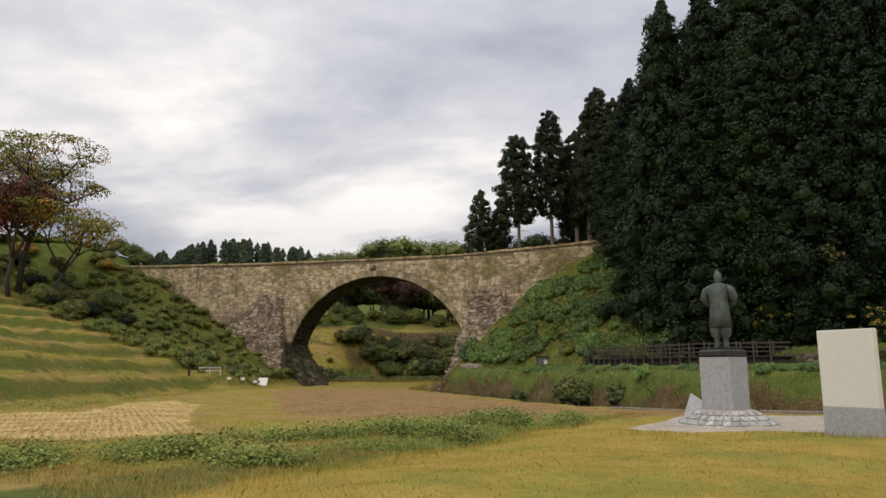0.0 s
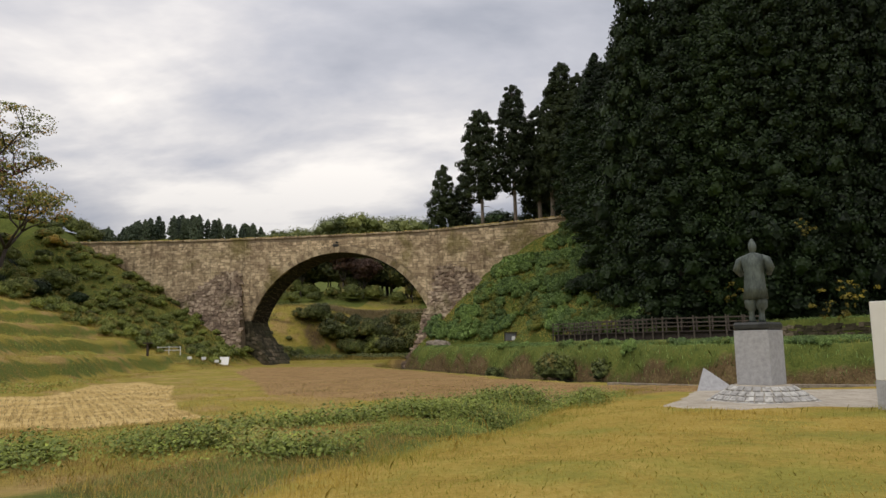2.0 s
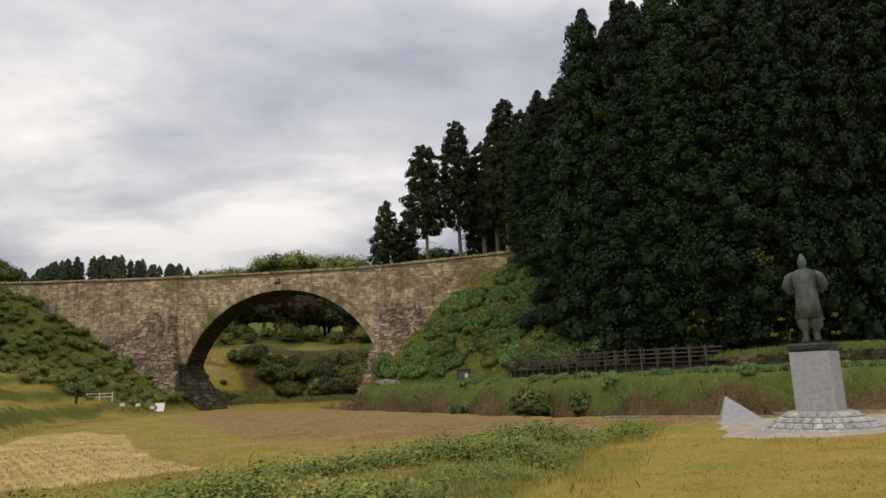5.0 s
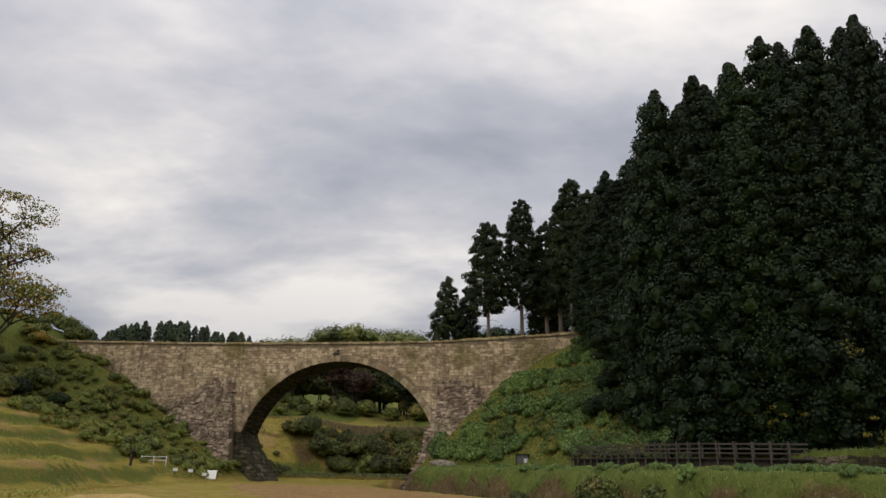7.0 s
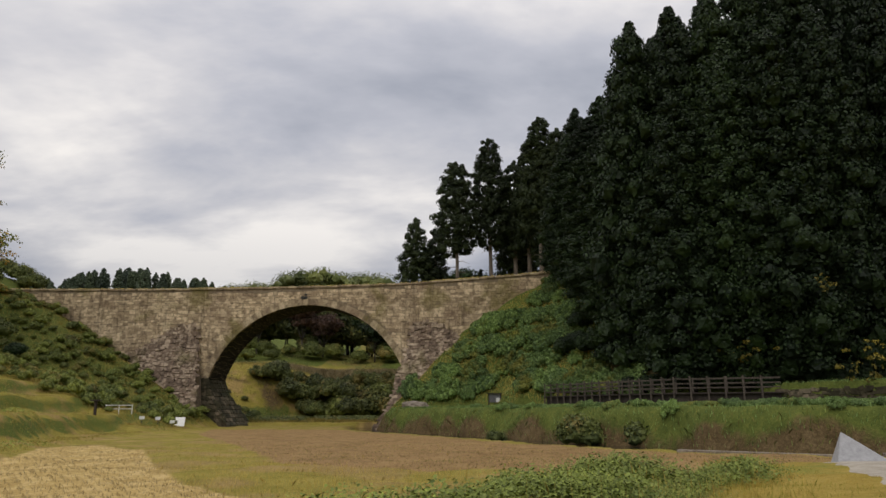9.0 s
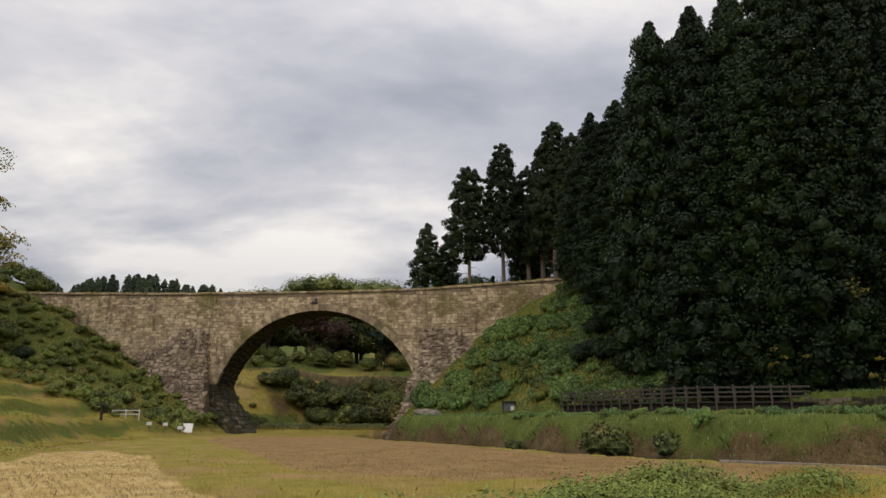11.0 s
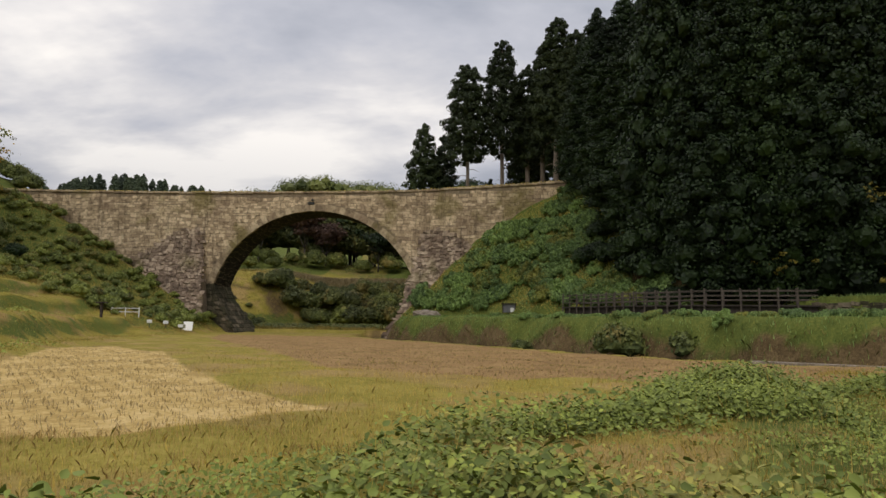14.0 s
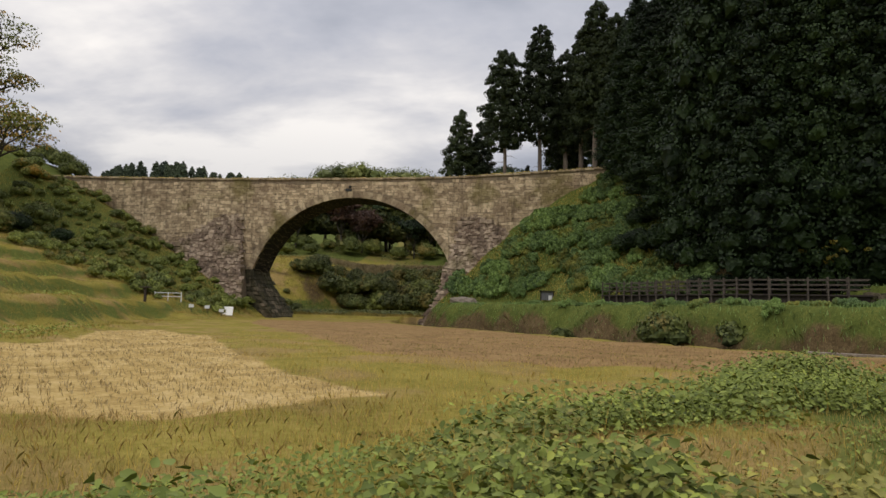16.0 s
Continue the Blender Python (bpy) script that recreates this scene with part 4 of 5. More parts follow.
# culvert in the ditch
cul = thing("culvert", pose(30.85, 14.65, -0.72), "mossy concrete culvert head in the weedy ditch", "culvert")
part("lintel", box_mesh((1.0, 0.3, 0.1), (0, 0, 0.06), 0.02, 4), CONCRETE, cul)
part("cheek", box_mesh((0.3, 0.2, 0.7), (-0.4, 0.02, -0.35), 0.02), ROUGH_BLOCK, cul)
part("cheek", box_mesh((0.3, 0.2, 0.7), (0.4, 0.02, -0.35), 0.02), ROUGH_BLOCK, cul)

# leaning board by the foot of the left slope
lb = thing("leaning_panel", pose(-8.0, 79.4, ground_at(-8, 79.4) + 0.0, 0, 0, 20), "pale weathered panel leaning on the bank", "panel")
part("sheet", box_mesh((1.2, 0.08, 1.5), (0, 0.4, 0.5), 0.01, 0, -50), WHITE_STONE, lb)

# notice board on the bank
nbz = max(1.25, ground_at(27.1, 86.6))
nb_ob = thing("notice_board", pose(27.1, 86.6, nbz, 0, 0, 12), "small dark wooden notice board with a white sheet", "notice board")
for s in (-1, 1):
    part("post", box_mesh((0.12, 0.12, 1.6), (s * 0.72, 0, 0.7), 0.01), DARK_TIMBER, nb_ob)
board_ob = part("board", box_mesh((1.5, 0.06, 1.0), (0, -0.02, 0.95), 0.01), BOARD, nb_ob)
part("roof", box_mesh((1.8, 0.5, 0.07), (0, 0, 1.5), 0.01), DARK_TIMBER, nb_ob)
part("sheet", box_mesh((0.42, 0.02, 0.5), (0.35, -0.07, 0.75)), PAPER, board_ob, "white paper notice")

# boardwalk with railing under the forest
WALK = [(32.6, 78), (37.3, 69.3), (42.6, 62.6), (50.2, 60.0)]
bw = thing("boardwalk", pose(0, 0, 0), "weathered timber boardwalk with post and rail fence", "boardwalk")
post_me = bpy.data.meshes.new("post")
pb = box_mesh((0.13, 0.13, 2.3), (0, 0, 0), 0.012)
pb.to_mesh(post_me)
pb.free()
post_me.materials.append(TIMBER)
for side in (0, 1.7):
    for (x0, y0), (x1, y1) in zip(WALK, WALK[1:]):
        ln = math.hypot(x1 - x0, y1 - y0)
        ang = math.atan2(y1 - y0, x1 - x0)
        ox, oy = -math.sin(ang) * side, math.cos(ang) * side
        zm = 2.45
        n = max(1, round(ln / 1.25))
        for k in range(n):
            u = k / n
            x, y = x0 + (x1 - x0) * u + ox, y0 + (y1 - y0) * u + oy
            part("post", post_me, None, bw, at=pose(x, y, zm + 0.1 + g.uniform(-0.05, 0.05), g.uniform(-1.5, 1.5), g.uniform(-1.5, 1.5), 0))
        for rz in (0.35, 0.7, 1.08):
            part("rail", box_mesh((ln + 0.1, 0.05, 0.075), ((x0 + x1) / 2 + ox, (y0 + y1) / 2 + oy, zm + rz), 0.01, math.degrees(ang)), TIMBER, bw)
        if side == 0:
            part("deck", box_mesh((ln + 0.4, 1.8, 0.12), ((x0 + x1) / 2 - math.sin(ang) * 0.85, (y0 + y1) / 2 + math.cos(ang) * 0.85, zm - 0.1), 0.01, math.degrees(ang)), DARK_TIMBER, bw)
            # dark sheet added to stand for the shaded gap below the deck
            part("skirt", box_mesh((ln, 0.05, 1.1), ((x0 + x1) / 2 - math.sin(ang) * 0.25, (y0 + y1) / 2 + math.cos(ang) * 0.25, zm - 0.68), 0.01, math.degrees(ang)), DARK_TIMBER, bw)

# ---------- ground plants ----------
g5 = np.random.default_rng(21)


def scatter(n, x0, x1, y0, y1, keep):
    """n places in a rectangle, kept by a weight function of x, y in 0..1."""
    x, y = g5.uniform(x0, x1, n), g5.uniform(y0, y1, n)
    ok = g5.uniform(0, 1, n) < keep(x, y)
    return x[ok], y[ok]


def blades(name, mat, x, y, h, w, label, bend=0.5, category="grass", sink=0.02):
    n = len(x)
    h, w = np.broadcast_to(h, (n,)) * g5.uniform(0.5, 1.25, n), np.broadcast_to(w, (n,)) * g5.uniform(0.7, 1.3, n)
    z = land(x, y) - sink
    a, b = g5.uniform(0, 6.283, n), g5.uniform(0, 6.283, n)
    ca, sa = np.cos(a) * w / 2, np.sin(a) * w / 2
    lean = bend * h * g5.uniform(0.1, 1, n)
    lx, ly = np.cos(b) * lean, np.sin(b) * lean
    base = np.stack([x, y, z], 1)
    side = np.stack([ca, sa, np.zeros(n)], 1)
    mid = base + np.stack([lx * 0.3, ly * 0.3, h * 0.6], 1)
    tip = base + np.stack([lx, ly, h], 1)
    v = np.stack([base - side, base + side, mid + side * 0.7, tip, mid - side * 0.7], 1).reshape(-1, 3)
    k = np.arange(n)[:, None] * 5
    me = quads(name, v, (k + np.array([[0, 1, 2, 3, 4]])), mat)
    return tagged(new(name, me), label, category, kind="stuff")


def leaves(name, mat, x, y, lift, size, label, category="weeds", up=0.9):
    n = len(x)
    z = land(x, y) + np.broadcast_to(lift, (n,)) * g5.uniform(0.15, 1.0, n)
    nr = np.stack([g5.normal(0, 0.35, n), g5.normal(0, 0.35, n) - 0.25, np.full(n, up)], 1)
    c = np.stack([x, y, z], 1)
    nr = nr + g5.normal(0, 0.3, (n, 3))
    nr /= np.linalg.norm(nr, axis=1)[:, None]
    s = (size * g5.uniform(0.5, 1.3, n))[:, None]
    a = np.cross(nr, g5.normal(0, 1, (n, 3)))
    a /= np.linalg.norm(a, axis=1)[:, None] + 1e-9
    b = np.cross(nr, a)
    shape = ((-1.0, 0.0, 0.0), (-0.55, 0.62, 0.12), (0.2, 0.55, 0.1), (1.15, 0.0, -0.25), (0.2, -0.55, 0.1), (-0.55, -0.62, 0.12))
    v = np.stack([c + s * 0.6 * (b * p + a * q + nr * w) for p, q, w in shape], 1).reshape(-1, 3)
    k = np.arange(n)[:, None] * 6
    f = np.concatenate([k + np.array([[0, 1, 2, 3]]), k + np.array([[3, 4, 5, 0]])])
    return tagged(new(name, quads(name, v, f, mat)), label, category, kind="stuff")


WEEDS = [(22.5, 2.5), (25.8, 7.2), (28.0, 10.6), (29.9, 13.6), (32.0, 17), (33.9, 21)]


def weed_weight(x, y):
    d = np.abs(line_distance(x, y, WEEDS))
    patch = 0.5 + 0.5 * wave(x, y, 0.9, 0.4)
    return (1 - smooth(1.9, 2.9, d + 0.5 * wave(x, y, 1.3))) * (0.12 + 0.88 * smooth(0.3, 0.7, patch)) * smooth(0.9, 1.7, np.abs(line_distance(x, y, WALKED))) * smooth(0.7, 1.4, np.hypot(x - 30.6, y - 13.7))


WALKED = [(37, -6), (33, -3.4), (30.6, -1), (28.5, 2.5), (26.6, 4.4)]


def on_lawn(x, y):
    return smooth(-0.8, 0.6, line_distance(x, y, DITCH)) * (1 - smooth(-2.2, -1.0, line_distance(x, y, KERB[::-1])))


def paved(x, y):
    return (smooth(36.6, 37.6, x) * smooth(13.9, 14.8, y) * (1 - smooth(23.8, 24.6, y)))


def eye_gap(x, y):
    """Little grass close to the line walked."""
    return smooth(0.5, 1.2, np.abs(line_distance(x, y, WALKED)))


def straw_weight(x, y):
    d = -line_distance(x, y, TOE_LEFT)
    return smooth(-0.3, 0.5, -line_distance(x, y, STRAW_FIELD)) * smooth(-0.3, 0.5, -d) * smooth(11.0, 12.4, y + 0.05 * (x - 22))


def brown_weight(x, y):
    return smooth(-0.6, 0.6, line_distance(x, y, BROWN_EDGE)) * (1 - smooth(-0.9, -0.3, line_distance(x, y, KERB[::-1]))) * (1 - straw_weight(x, y))


def near(x, y, far=16.0):
    return 1 / (1 + (np.hypot(x - 29, y - 3) / far) ** 2)


# short dry lawn
x, y = scatter(230000, 26, 50, -4, 27, lambda x, y: on_lawn(x, y) * near(x, y, 11) * (1 - paved(x, y)) * eye_gap(x, y))
blades("lawn_grass", DRY_GRASS, x, y, 0.055, 0.009, "short dry yellow lawn grass", 0.8)
# longer tufts between lawn, ditch and fields
x, y = scatter(260000, 12, 42, -2, 40, lambda x, y: (1 - on_lawn(x, y)) * (1 - straw_weight(x, y)) * (1 - 0.85 * brown_weight(x, y)) * near(x, y, 13) * eye_gap(x, y) * (1 - 0.4 * weed_weight(x, y))
               * (1 - smooth(0.0, 0.4, -line_distance(x, y, TOE_LEFT))) * (1 - smooth(-0.3, 0.1, line_distance(x, y, KERB[::-1]))))
half = len(x) // 2
blades("field_grass", GREEN_GRASS, x[:half], y[:half], 0.12, 0.006, "mixed green and yellow field grass", 0.7)
blades("seed_grass", BROWN_GRASS, x[half:], y[half:], 0.13, 0.005, "brown seeding grass beside the cut field", 0.6)
# dense fine brown grass between the stubble and the weeds
x, y = scatter(110000, 17, 31, 4, 13.5, lambda x, y: (1 - straw_weight(x, y)) * (1 - 0.8 * weed_weight(x, y)) * eye_gap(x, y) * (1 - on_lawn(x, y)) * (0.45 + 0.55 * smooth(-0.5, 0.5, wave(x, y, 0.8, 1.5))))
third = len(x) // 3
blades("fine_grass", BROWN_GRASS, x[third:], y[third:], 0.085, 0.0045, "dense fine brown grass beside the straw field", 0.8)
blades("fine_grass", DRY_GRASS, x[:third], y[:third], 0.075, 0.0045, "dense fine yellow grass beside the straw field", 0.8)
# tall dry fringe along lawn edge and monument paving
x, y = scatter(60000, 30, 46, 0, 27, lambda x, y: np.clip((1 - smooth(0.3, 1.6, np.abs(line_distance(x, y, DITCH) - 0.3))) + (1 - smooth(0.1, 0.8, np.abs(line_distance(x, y, [(36.4, 12.6), (41, 13.2), (44, 13.6)])))), 0, 1) * 0.8)
blades("fringe_grass", DRY_GRASS, x, y, 0.15, 0.009, "longer dry grass along the lawn edge", 0.6)
# broad-leaved weeds in the ditch
x, y = scatter(230000, 18, 36, 1, 23, lambda x, y: weed_weight(x, y) * smooth(1.6, 2.8, np.hypot(x - 26.6, y - 4.3)))
leaves("weeds", WEED_LEAF, x, y, 0.08 + 0.36 * np.clip(0.35 + 0.9 * wave(x, y, 1.3, 2.0), 0, 1), 0.036, "leafy green weeds filling the ditch")
x, y = scatter(46000, 20, 33, 4, 19, lambda x, y: weed_weight(x, y) * smooth(0.1, 0.6, wave(x, y, 0.8, 3.0)) * smooth(1.6, 2.8, np.hypot(x - 26.6, y - 4.3)))
leaves("broad_weeds", WEED_LEAF, x, y, 0.4, 0.052, "larger bright leaves among the ditch weeds", up=1.3)
x, y = scatter(4000, 18, 36, 1, 23, weed_weight)
blades("weed_stems", GREEN_GRASS, x, y, 0.42, 0.008, "thin stems standing among weeds", 0.4)
# mounded clumps of nettle-like weeds
x, y = scatter(2200, 18, 35, 2, 22, lambda x, y: weed_weight(x, y) * smooth(-0.4, 0.5, wave(x, y, 0.8, 3.0)) * smooth(1.6, 2.8, np.hypot(x - 26.6, y - 4.3)))
spread = g5.uniform(0.3, 0.8, len(x))
cn = 130
th, rd = g5.uniform(0, 6.283, (len(x), cn)), np.sqrt(g5.uniform(0, 1, (len(x), cn)))
mx, my = (x[:, None] + spread[:, None] * rd * np.cos(th)).ravel(), (y[:, None] + spread[:, None] * rd * np.sin(th)).ravel()
dome = ((0.22 + 0.5 * spread[:, None]) * (1 - 0.75 * rd ** 2)).ravel()
leaves("weed_clumps", WEED_LEAF, mx, my, dome, 0.07, "mounded clumps of broad-leaved green weeds", up=1.0)
# stubble rows
x, y = scatter(150000, 4, 26, 10, 40, lambda x, y: straw_weight(x, y) * near(x, y, 20))
rowed = np.abs(((x * 0.78 + y * 0.62) / 0.26 + 0.25 * wave(x, y, 1.1)) % 1 - 0.5) < 0.33
blades("stubble", STRAW, x[rowed], y[rowed], 0.085, 0.012, "pale cut straw stubble in rows", 0.6)
x, y = scatter(220000, -8, 40, 20, 84, lambda x, y: brown_weight(x, y) * near(x, y, 26))
blades("field_stubble", BROWN_GRASS, x, y, 0.07, 0.018, "short brown stubble of the cut field", 0.7)


# grass on terraces, banks and slopes
def on_terrace(x, y):
    d = -line_distance(x, y, TOE_LEFT)
    return smooth(0, 0.6, d) * (1 - smooth(60, 70, d)) * np.clip(1.2 - np.hypot(x - 20, y - 15) / 90, 0.1, 1)


x, y = scatter(130000, -45, 14, 12, 78, on_terrace)
half = len(x) // 2
blades("terrace_grass", DRY_GRASS, x[:half], y[:half], 0.13, 0.022, "dry yellow grass on the terraces", 0.8)
blades("terrace_grass", GREEN_GRASS, x[half:], y[half:], 0.15, 0.022, "green grass on the terraces", 0.8)
x, y = scatter(60000, -46, -4, 70, 99.5, lambda x, y: smooth(0, 2, -line_distance(x, y, TOE_LEFT)))
blades("slope_grass", GREEN_GRASS, x, y, 0.22, 0.03, "rough green grass between the shrubs", 0.9)


def on_bank(x, y):
    k = line_distance(x, y, KERB[::-1])
    return smooth(5.0, 6.2, k) * (1 - smooth(0, 2, -line_distance(x, y, TOE_RIGHT)))


x, y = scatter(120000, 12, 72, 30, 99, on_bank)
blades("bank_grass", SLOPE_LEAF, x, y, 0.22, 0.03, "lush green grass on the stream bank", 0.9)
x, y = scatter(90000, 12, 72, 28, 99, lambda x, y: (1 - smooth(0.4, 1.3, np.abs(line_distance(x, y, KERB[::-1]) - 5.3))))
blades("hanging_grass", BANK_GRASS, x, y, 0.36, 0.025, "brown hanging grass on the eroded bank", 1.4)


def on_slope(x, y):
    r = -line_distance(x, y, TOE_RIGHT)
    return smooth(-0.5, 1, r) * (1 - smooth(37, 41, x)) * (0.12 + 0.7 * smooth(-0.1, 0.4, wave(x, y, 0.45, 1.0)))


x, y = scatter(150000, 13, 56, 62, 99.6, on_slope)
leaves("slope_creeper", SLOPE_LEAF, x, y, 0.15 + 0.5 * np.clip(wave(x, y, 0.5, 2.0), 0, 1), 0.15, "green creeper covering the steep slope", "creeper", 0.9)
x, y = scatter(110000, 13, 56, 62, 99.6, lambda x, y: smooth(-0.5, 1, -line_distance(x, y, TOE_RIGHT)) * (1 - smooth(37, 41, x)))
blades("slope_grass", GREEN_GRASS, x, y, 0.26, 0.035, "yellowing grass on the steep slope", 0.9)

# ---------- bushes and trees around the bridge ----------
bank_bush = [bush_mesh(120 + i, 3.4, 2.8, 2.6, 26, 90, 0.14, BUSH_LEAF) for i in range(3)]
for x, y, s in ((33.3, 45.4, 1.0), (36.8, 43.2, 0.95), (35.2, 45.3, 0.7), (28, 56.5, 0.5), (49, 33.5, 0.4)):
    bush("bush", bank_bush[g.integers(3)], x, y, s, "dense green bush on the stream bank", "bank bushes", -1.5)
dark_bush = [bush_mesh(130 + i, 5, 4.5, 3.6, 30, 100, 0.2, CEDAR_LEAF) for i in range(3)]
for i in range(26):
    x = 38 + i * 1.75
    y = 74.0 - 5.5 * smooth(38, 52, x) - 2.5 * smooth(52, 80, x) + g.uniform(0, 3.5) + max(0, (42 - x)) * 1.2
    bush("undergrowth", dark_bush[i % 3], x, y, g.uniform(0.6, 1.1), "dark undergrowth at the foot of the cedars", "forest undergrowth")
for x, y in ((38.5, 80), (39.5, 77), (35.6, 83.5), (36.6, 82.5), (37.5, 86)):
    bush("undergrowth", dark_bush[g.integers(3)], x, y, 0.7, "dark undergrowth at the edge of the cedars", "forest undergrowth")
def sprig_mesh(seed):
    gg = np.random.default_rng(seed)
    pts = gg.normal(0, 1, (11, 3)) * np.array([1.0, 0.7, 0.6]) + np.array([0, 0, 1.0])
    return crown_mesh("foliage", YELLOW_LEAF, pts, gg.uniform(0.25, 0.5, 11), 14, 0.2, gg, 0.7)


gold_bush = [sprig_mesh(140 + i) for i in range(2)]
for x, y, z, s in ((49, 62.6, 4.9, 0.8), (56, 57.2, 3.0, 0.9), (56.3, 57.4, 4.6, 0.7), (54.0, 58.8, 10.2, 0.55)):
    bush("yellow_shrub", gold_bush[g.integers(2)], x, y, s, "sparse yellow autumn foliage against the dark trees", "yellow shrubs", z)
# valley behind the arch
back_bush = [bush_mesh(150 + i, 6, 5, 4.6, 36, 110, 0.2, BUSH_LEAF) for i in range(3)]
for x, y, s in ((-16, 116, 0.4), (-14.5, 119, 0.35), (-17, 123, 0.4), (-19, 128, 0.3), (-15, 129, 0.3), (-21.5, 134, 0.3), (-18.5, 132, 0.4), (-19.5, 170, 1.35), (-28, 166, 0.8), (-33, 164, 0.9), (-25, 171, 0.9), (-38, 163, 1.0), (-43, 165, 1.2), (-15, 174, 1.2), (-8, 172, 1.0),
                (-1, 172, 1.2), (6, 170, 1.3), (13, 168, 1.4), (-48, 170, 1.4), (-31, 172, 1.1), (-36, 175, 1.3), (-22, 178, 1.4), (-4, 178, 1.5), (4, 177, 1.6)):
    bush("bush", back_bush[g.integers(3)], x, y, s * 0.78, "broad green bush in the valley beyond the bridge", "valley bushes")
thicket = [bush_mesh(160 + i, 5.5, 4.5, 4.6, 40, 70, 0.26, THICKET_LEAF) for i in range(3)]
for i in range(72):
    x = -21.5 + (i % 24) * 1.25 + g.uniform(-0.5, 0.5)
    y, z, size = ((141.8, None, g.uniform(0.8, 1.05)), (144.6, 2.0, g.uniform(0.85, 1.05)), (147.2, 5.0, g.uniform(0.7, 0.95)))[i // 24]
    y, z, size = y + g.uniform(-1.3, 1.3), (None if z is None else z + g.uniform(-0.7, 0.8)), size * g.uniform(0.65, 1.2)
    bush("thicket_bush", (thicket + back_bush)[(i * 7) % 5], x, y, size, "dark tangled thicket below the field terrace", "thicket beyond the bridge", z)
for i in range(44):
    x, y = -66 + (i % 22) * 3.6 + g.uniform(-1, 1), (184, 191)[i // 22] + g.uniform(-2, 2)
    bush("woodland_bush", thicket[i % 3], x, y, g.uniform(2.2, 2.9), "dark dense woodland crown beyond the valley field", "woods beyond the bridge")
x, y = scatter(50000, -45, 14, 108, 176, lambda x, y: smooth(0.0, 0.5, wave(x, y, 0.4, 1.1)))
leaves("valley_weeds", BUSH_LEAF, x, y, 0.8, 0.22, "patches of low scrub on the valley slope")
x, y = scatter(26000, -22, 16, 148.5, 157, lambda x, y: 1 - smooth(1.5, 6, y - 150 + 1.2 * wave(x, y, 0.4)))
blades("reeds", REED, x, y, 1.0, 0.07, "tall dry pale grass on the terrace edge", 0.7)
back_kinds = [(BUSH_LEAF, "round green tree beyond the bridge"), (DULL_LEAF, "dull reddish tree beyond the bridge"), (CEDAR_LEAF, "dark evergreen tree beyond the bridge"), (BAMBOO_LEAF, "pale green bamboo clump beyond the bridge")]
valley = [(-28.5 + 2.1 * i + math.sin(i * 2.4), 190 + (i % 3) * 3, 36.6 + 1.3 * math.sin(i * 3.1) - 0.25 * abs(i - 4.5) - ground_at(-20, 192), 3) for i in range(10)]
valley += [(-44 + 3.2 * i, 192, 35.2 - 1.2 * abs(i - 1) - ground_at(-42, 192), 3) for i in range(3)]
valley += [(-48 + 4.4 * i + 1.5 * math.sin(i * 5.0), 178 + 5 * math.sin(i * 1.7), 11 + 2.5 * math.sin(i * 2.3), (0, 2, 3, 2, 0, 2, 1, 1, 2)[i % 9]) for i in range(17)]
valley += [(-50 + 6 * i, 188 + 3 * math.sin(i * 2.7), 13.5 + 1.5 * math.sin(i * 1.3), (2, 0, 2)[i % 3]) for i in range(13)]
for i, (x, y, h, k) in enumerate(valley):
    leaf, text = back_kinds[k]
    gg = np.random.default_rng(300 + i)
    ob = thing("valley_tree", pose(x, y, ground_at(x, y) - 0.2), text, "tree", "valley trees")
    pieces, tips = limbs(300 + i, h, 0.75, 3)
    part("trunk", joined("trunk", pieces, DARK_BARK), None, ob)
    tips = [t * (h / max(q.z for q in tips)) for t in tips]
    part("crown", crown_mesh("crown", leaf, tips, gg.uniform(0.10, 0.17, len(tips)) * h, 80, 0.3, gg, 0.9, 0.6), None, ob)
for x, y, z, s in ((-46, 105, 17.4, 0.75), (-49, 106, 17.2, 0.7), (-43.5, 105.5, 17.3, 0.55), (-52, 106, 17, 0.7)):
    bush("bush", back_bush[g.integers(3)], x, y, s, "dark green bush behind the end of the bridge", "valley bushes", max(z, ground_at(x, y)))
far_kinds = [cedar_meshes(400 + i, 13, 1, 2.4, 30, 0.5, HAZED_LEAF, 1.3) for i in range(2)]
for i in range(90):
    x, y = -150 + g.uniform(-62, 45), 335 + g.normal(0, 8)
    ob = thing("distant_conifer", pose(x, y, ground_at(x, y) - 0.5, 0, 0, g.uniform(0, 360)), "distant conifer on the far ridge", "tree", "far ridge conifers")
    m = far_kinds[i % 2]
    part("trunk", m[0], None, ob)
    part("crown", m[1], None, ob)
    s = g.uniform(0.75, 1.0)
    ob.scale = (s, s, s)

# retaining wall of the upper bank behind the monuments
wall_parts = thing("retaining_wall", pose(0, 0, 0), "low rough stone retaining wall along the far bank", "wall")
for (x0, y0), (x1, y1) in zip(UPPER[1:4], UPPER[2:5]):
    ln = math.hypot(x1 - x0, y1 - y0)
    ux, uy = (x1 - x0) / ln, (y1 - y0) / ln
    zb = ground_at((x0 + x1) / 2 + uy * 0.8, (y0 + y1) / 2 - ux * 0.8)

    def retaining(u, z, x0=x0, y0=y0, ux=ux, uy=uy):
        return np.array((x0 + ux * u + uy * 0.3, y0 + uy * u - ux * 0.3, z)), np.array((uy, -ux, 0.1))
    tagged(part("stonework", stones(retaining, ((0, ln), (zb - 0.2, zb + 0.95)), gen, "stonework", MOSSY, 0.3, (0.3, 0.9), None, (0.0, 0.18), 0.0, 0.1, 0.1), None, wall_parts), kind="stuff")
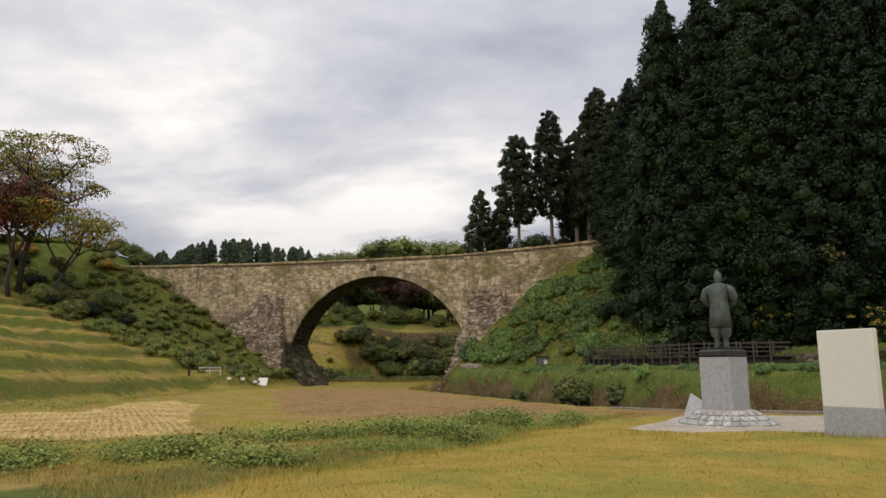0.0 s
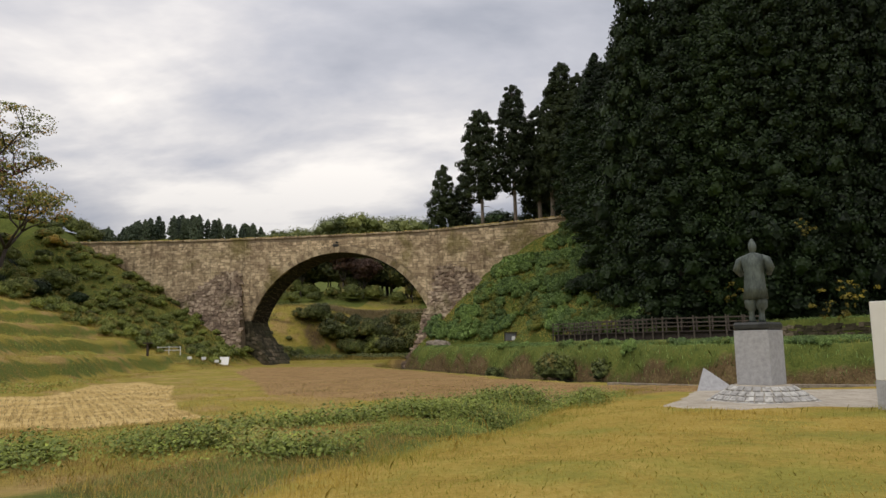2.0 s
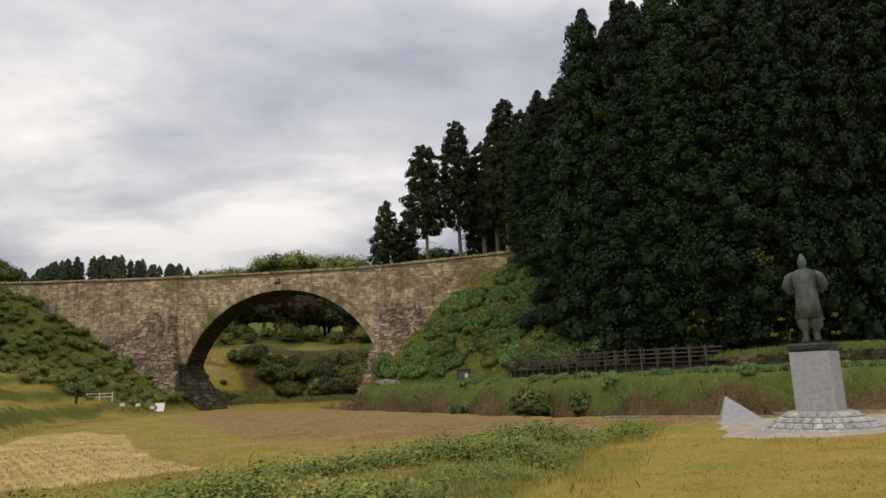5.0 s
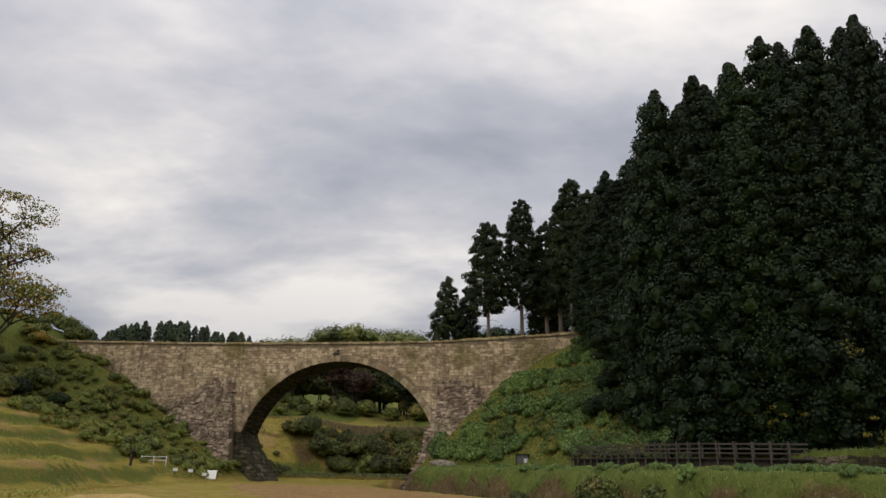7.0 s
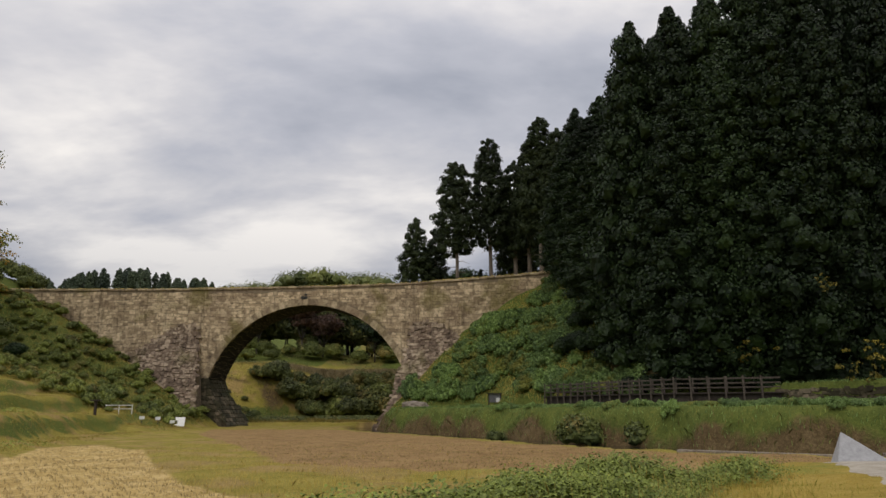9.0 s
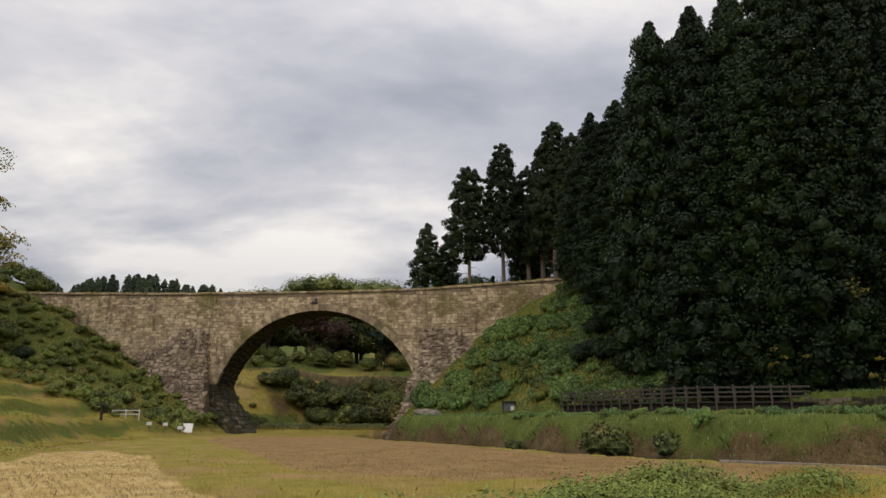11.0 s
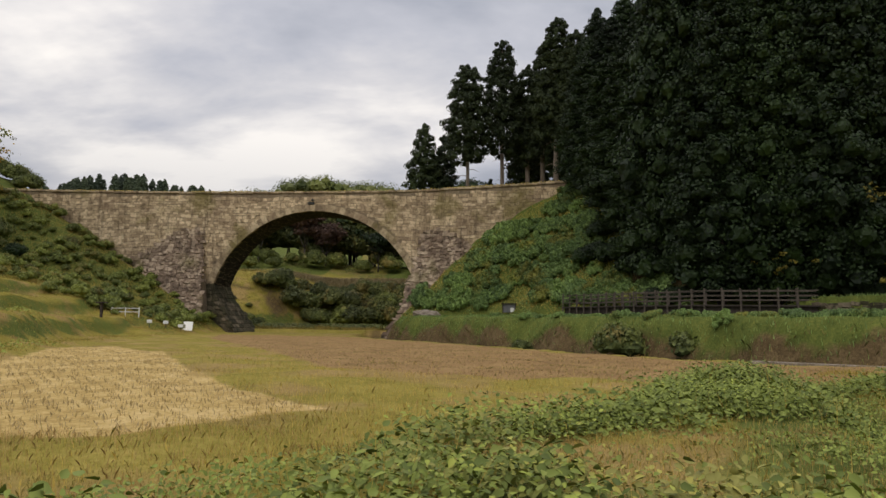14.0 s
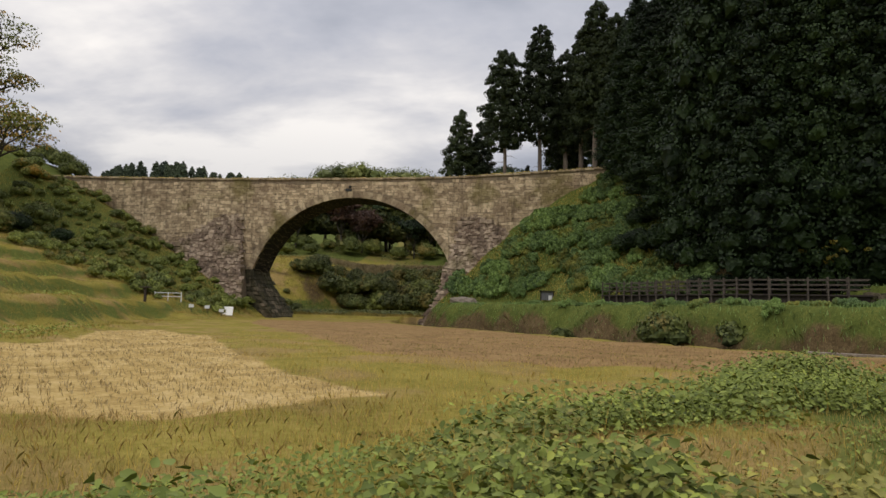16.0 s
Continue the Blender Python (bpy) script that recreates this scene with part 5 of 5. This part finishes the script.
# grass and moss along the deck edge
n = 9000
ex = g5.uniform(-56, 44, n)
keep = g5.uniform(0, 1, n) < 0.25 + 0.75 * smooth(-0.2, 0.6, wave(ex, ex * 0, 0.35))
ex = ex[keep]
ey = FACE + g5.uniform(-0.1, 0.9, len(ex))
ez = np.array([deck(v) for v in ex]) + 0.1
dv, df = cards(np.stack([ex, ey, ez + g5.uniform(0, 0.16, len(ex))], 1), np.tile(np.array([[0, -0.5, 0.8]]), (len(ex), 1)), 0.16, g5, 1.8)
tagged(new("deck_grass", quads("deck_grass", dv, df, GREEN_GRASS)), "tufts of grass along the top of the bridge", "grass", kind="stuff")
# thicket under the tall trees on the village side
for i in range(16):
    x, y = -30 - 1.6 * i + g.uniform(-1, 1), 78 + g.uniform(-5, 8)
    bush("bush", (back_bush if i % 2 else dark_bush)[i % 3], x, y, g.uniform(0.5, 0.8), "tangled bush under the autumn trees", "thicket under the trees")

# pale rock ledge at the toe of the slope
ledge = bmesh.new()
bmesh.ops.create_icosphere(ledge, subdivisions=3, radius=1)
for v in ledge.verts:
    q = noise.fractal(v.co * 1.7, 1.0, 2.0, 4) * 0.25
    v.co = Vector((v.co.x * 1.9, v.co.y * 0.9, v.co.z * 0.6)) * (1 + q)
rock = new("rock_ledge", bpy.data.meshes.new("rock_ledge"))
ledge.to_mesh(rock.data)
ledge.free()
rock.data.materials.append(ROUGH_BLOCK)
rock.matrix_basis = pose(17.2, 90.4, ground_at(17.2, 90.4) + 0.25, 0, 4, -25)
tagged(rock, "pale exposed rock ledge in the grass", "rock")

# creeper mounds on the steep slope and along the bank top
mound = [bush_mesh(170 + i, 3.6, 2.8, 0.7, 24, 170, 0.095, SLOPE_LEAF) for i in range(4)]


def hug(name, mesh, x, y, scale, label, group, category):
    """A low mound that lies along the slope."""
    n = Vector((ground_at(x - 0.7, y) - ground_at(x + 0.7, y), ground_at(x, y - 0.7) - ground_at(x, y + 0.7), 1.4)).normalized()
    ob = tagged(new(name, mesh), label, category, group)
    turn = n.to_track_quat("Z", "Y").to_matrix().to_4x4() @ pose(0, 0, 0, 0, 0, g.uniform(0, 360))
    ob.matrix_basis = Matrix.Translation(Vector((x, y, ground_at(x, y))) - n * 0.15 * scale) @ turn @ Matrix.Diagonal((scale, scale, scale * 1.5, 1))
    return ob


n = 0
while n < 150:
    x, y = g.uniform(15, 46), g.uniform(64, 99)
    r = -float(line_distance(np.array([x]), np.array([y]), TOE_RIGHT)[0])
    if 0.3 < r < 15 and math.hypot(x - 27.1, y - 86.6) > 3.4 and (ground_at(x, y) + 0.8 * wave(x, y, 0.3)) / 2.9 % 1 < 0.42 and x < 37 + (r < 4) * 9:
        hug("creeper_mound", mound[n % 4], x, y, g.uniform(0.7, 1.5), "green creeper mound on the steep slope", "creeper mounds", category="creeper")
        n += 1
for i in range(64):
    u = i / 64 * 6.0
    (x0, y0), (x1, y1) = KERB[4 + int(u)], KERB[5 + int(u)]
    f = u - int(u)
    ln = math.hypot(x1 - x0, y1 - y0)
    nx, ny = -(y1 - y0) / ln, (x1 - x0) / ln
    o = 7.3 + g.uniform(-0.5, 2.4)
    hug("bank_clump", mound[i % 4], x0 + (x1 - x0) * f + nx * o, y0 + (y1 - y0) * f + ny * o, g.uniform(0.22, 0.5), "low leafy clump along the top of the bank", "bank clumps", category="weeds")
# weeds along the terrace edges and rough grass beyond the arch
x, y = scatter(90000, -40, 13, 13, 72, lambda x, y: on_terrace(x, y) * smooth(0.15, 0.6, wave(x, y, 0.33, 2.2)) * 0.8)
leaves("terrace_weeds", WEED_LEAF, x, y, 0.3, 0.08, "patches of green weeds on the terraces")
x, y = scatter(60000, -40, 22, 107, 158, lambda x, y: np.ones(np.shape(x)))
blades("valley_grass", GREEN_GRASS, x, y, 0.35, 0.05, "rough grass in the valley beyond the bridge", 0.9)


# small fence and signs at the foot of the slope
fx, fy = -10.4, 71.0
fence = thing("pipe_fence", pose(fx, fy, ground_at(fx, fy)), "short white pipe fence beside the slope path", "fence")
for k in range(3):
    part("post", box_mesh((0.07, 0.07, 1.0), (-1.4 + 1.4 * k, 0, 0.4), 0.01), PAPER, fence)
for z in (0.45, 0.8):
    part("rail", box_mesh((2.9, 0.05, 0.06), (0, 0, z), 0.01), PAPER, fence)
for x, y in ((-8.4, 72.0), (-7.4, 73.4), (-6.4, 74.6)):
    sg = thing("small_sign", pose(x, y, ground_at(x, y), 0, 0, 15), "small white sign on a short stake", "sign", "path signs")
    part("stake", box_mesh((0.06, 0.06, 0.7), (0, 0, 0.3), 0.005), TIMBER, sg)
    part("plate", box_mesh((0.5, 0.03, 0.32), (0, -0.04, 0.6), 0.005), PAPER, sg)
post_ob = thing("roofed_post", pose(-9.9, 66, ground_at(-9.9, 66)), "dark post with a small roof beside the terraces", "post")
part("post", box_mesh((0.2, 0.2, 1.3), (0, 0, 0.6), 0.01), DARK_TIMBER, post_ob)
part("roof", box_mesh((0.9, 0.6, 0.12), (0, 0, 1.3), 0.03), DARK_TIMBER, post_ob)
# folding frame on the far bank and a concrete panel at the water
fr = thing("folding_frame", pose(57, 45, ground_at(57, 45), 0, 0, 20), "white metal folding frame on the far bank", "frame")
for s in (-1, 1):
    part("leg", box_mesh((0.06, 0.06, 1.7), (s * 0.3, -0.3, 0.75), 0.008, 0, 22), PAPER, fr)
    part("leg", box_mesh((0.06, 0.06, 1.7), (s * 0.3, 0.3, 0.75), 0.008, 0, -22), PAPER, fr)
for k in range(4):
    part("rung", box_mesh((0.6, 0.04, 0.05), (0, -0.52 + 0.14 * k, 0.25 + 0.35 * k), 0.005), PAPER, fr)
pn = thing("concrete_panel", pose(48.6, 33.2, -1.3, 0, 0, -8), "grey ribbed concrete panel in the stream bank", "panel")
part("slab", box_mesh((1.9, 0.3, 2.3), (0, 0, 0.75), 0.03), CONCRETE, pn)
for k in range(6):
    part("rib", box_mesh((0.12, 0.1, 2.2), (-0.8 + 0.32 * k, -0.19, 0.75), 0.02), CONCRETE, pn)

# dark undergrowth right behind the boardwalk
for i in range(56):
    x = 40.5 + (i % 28) * 1.6
    ty = float(np.interp(x, [38, 43, 51, 75, 170], [73, 66.5, 64, 61, 60]))
    bush("undergrowth", dark_bush[i % 3], x, ty + (g.uniform(0.6, 2.2) if i < 28 else g.uniform(3, 6)), g.uniform(0.45, 0.7) * (1 if i < 28 else 1.5), "dark undergrowth at the foot of the cedars", "forest undergrowth")
# autumn scrub on the knoll at the end of the bridge
scrub = [bush_mesh(190 + i, 3.2, 2.8, 1.7, 22, 90, 0.16, leaf) for i, leaf in enumerate((GOLD_LEAF, BUSH_LEAF, SHRUB_LEAF))]
for i in range(46):
    x, y = g.uniform(-62, -40), g.uniform(78, 101)
    bush("scrub", scrub[i % 3], x, y, g.uniform(0.6, 1.1), "yellowing scrub on the knoll beside the bridge", "knoll scrub")
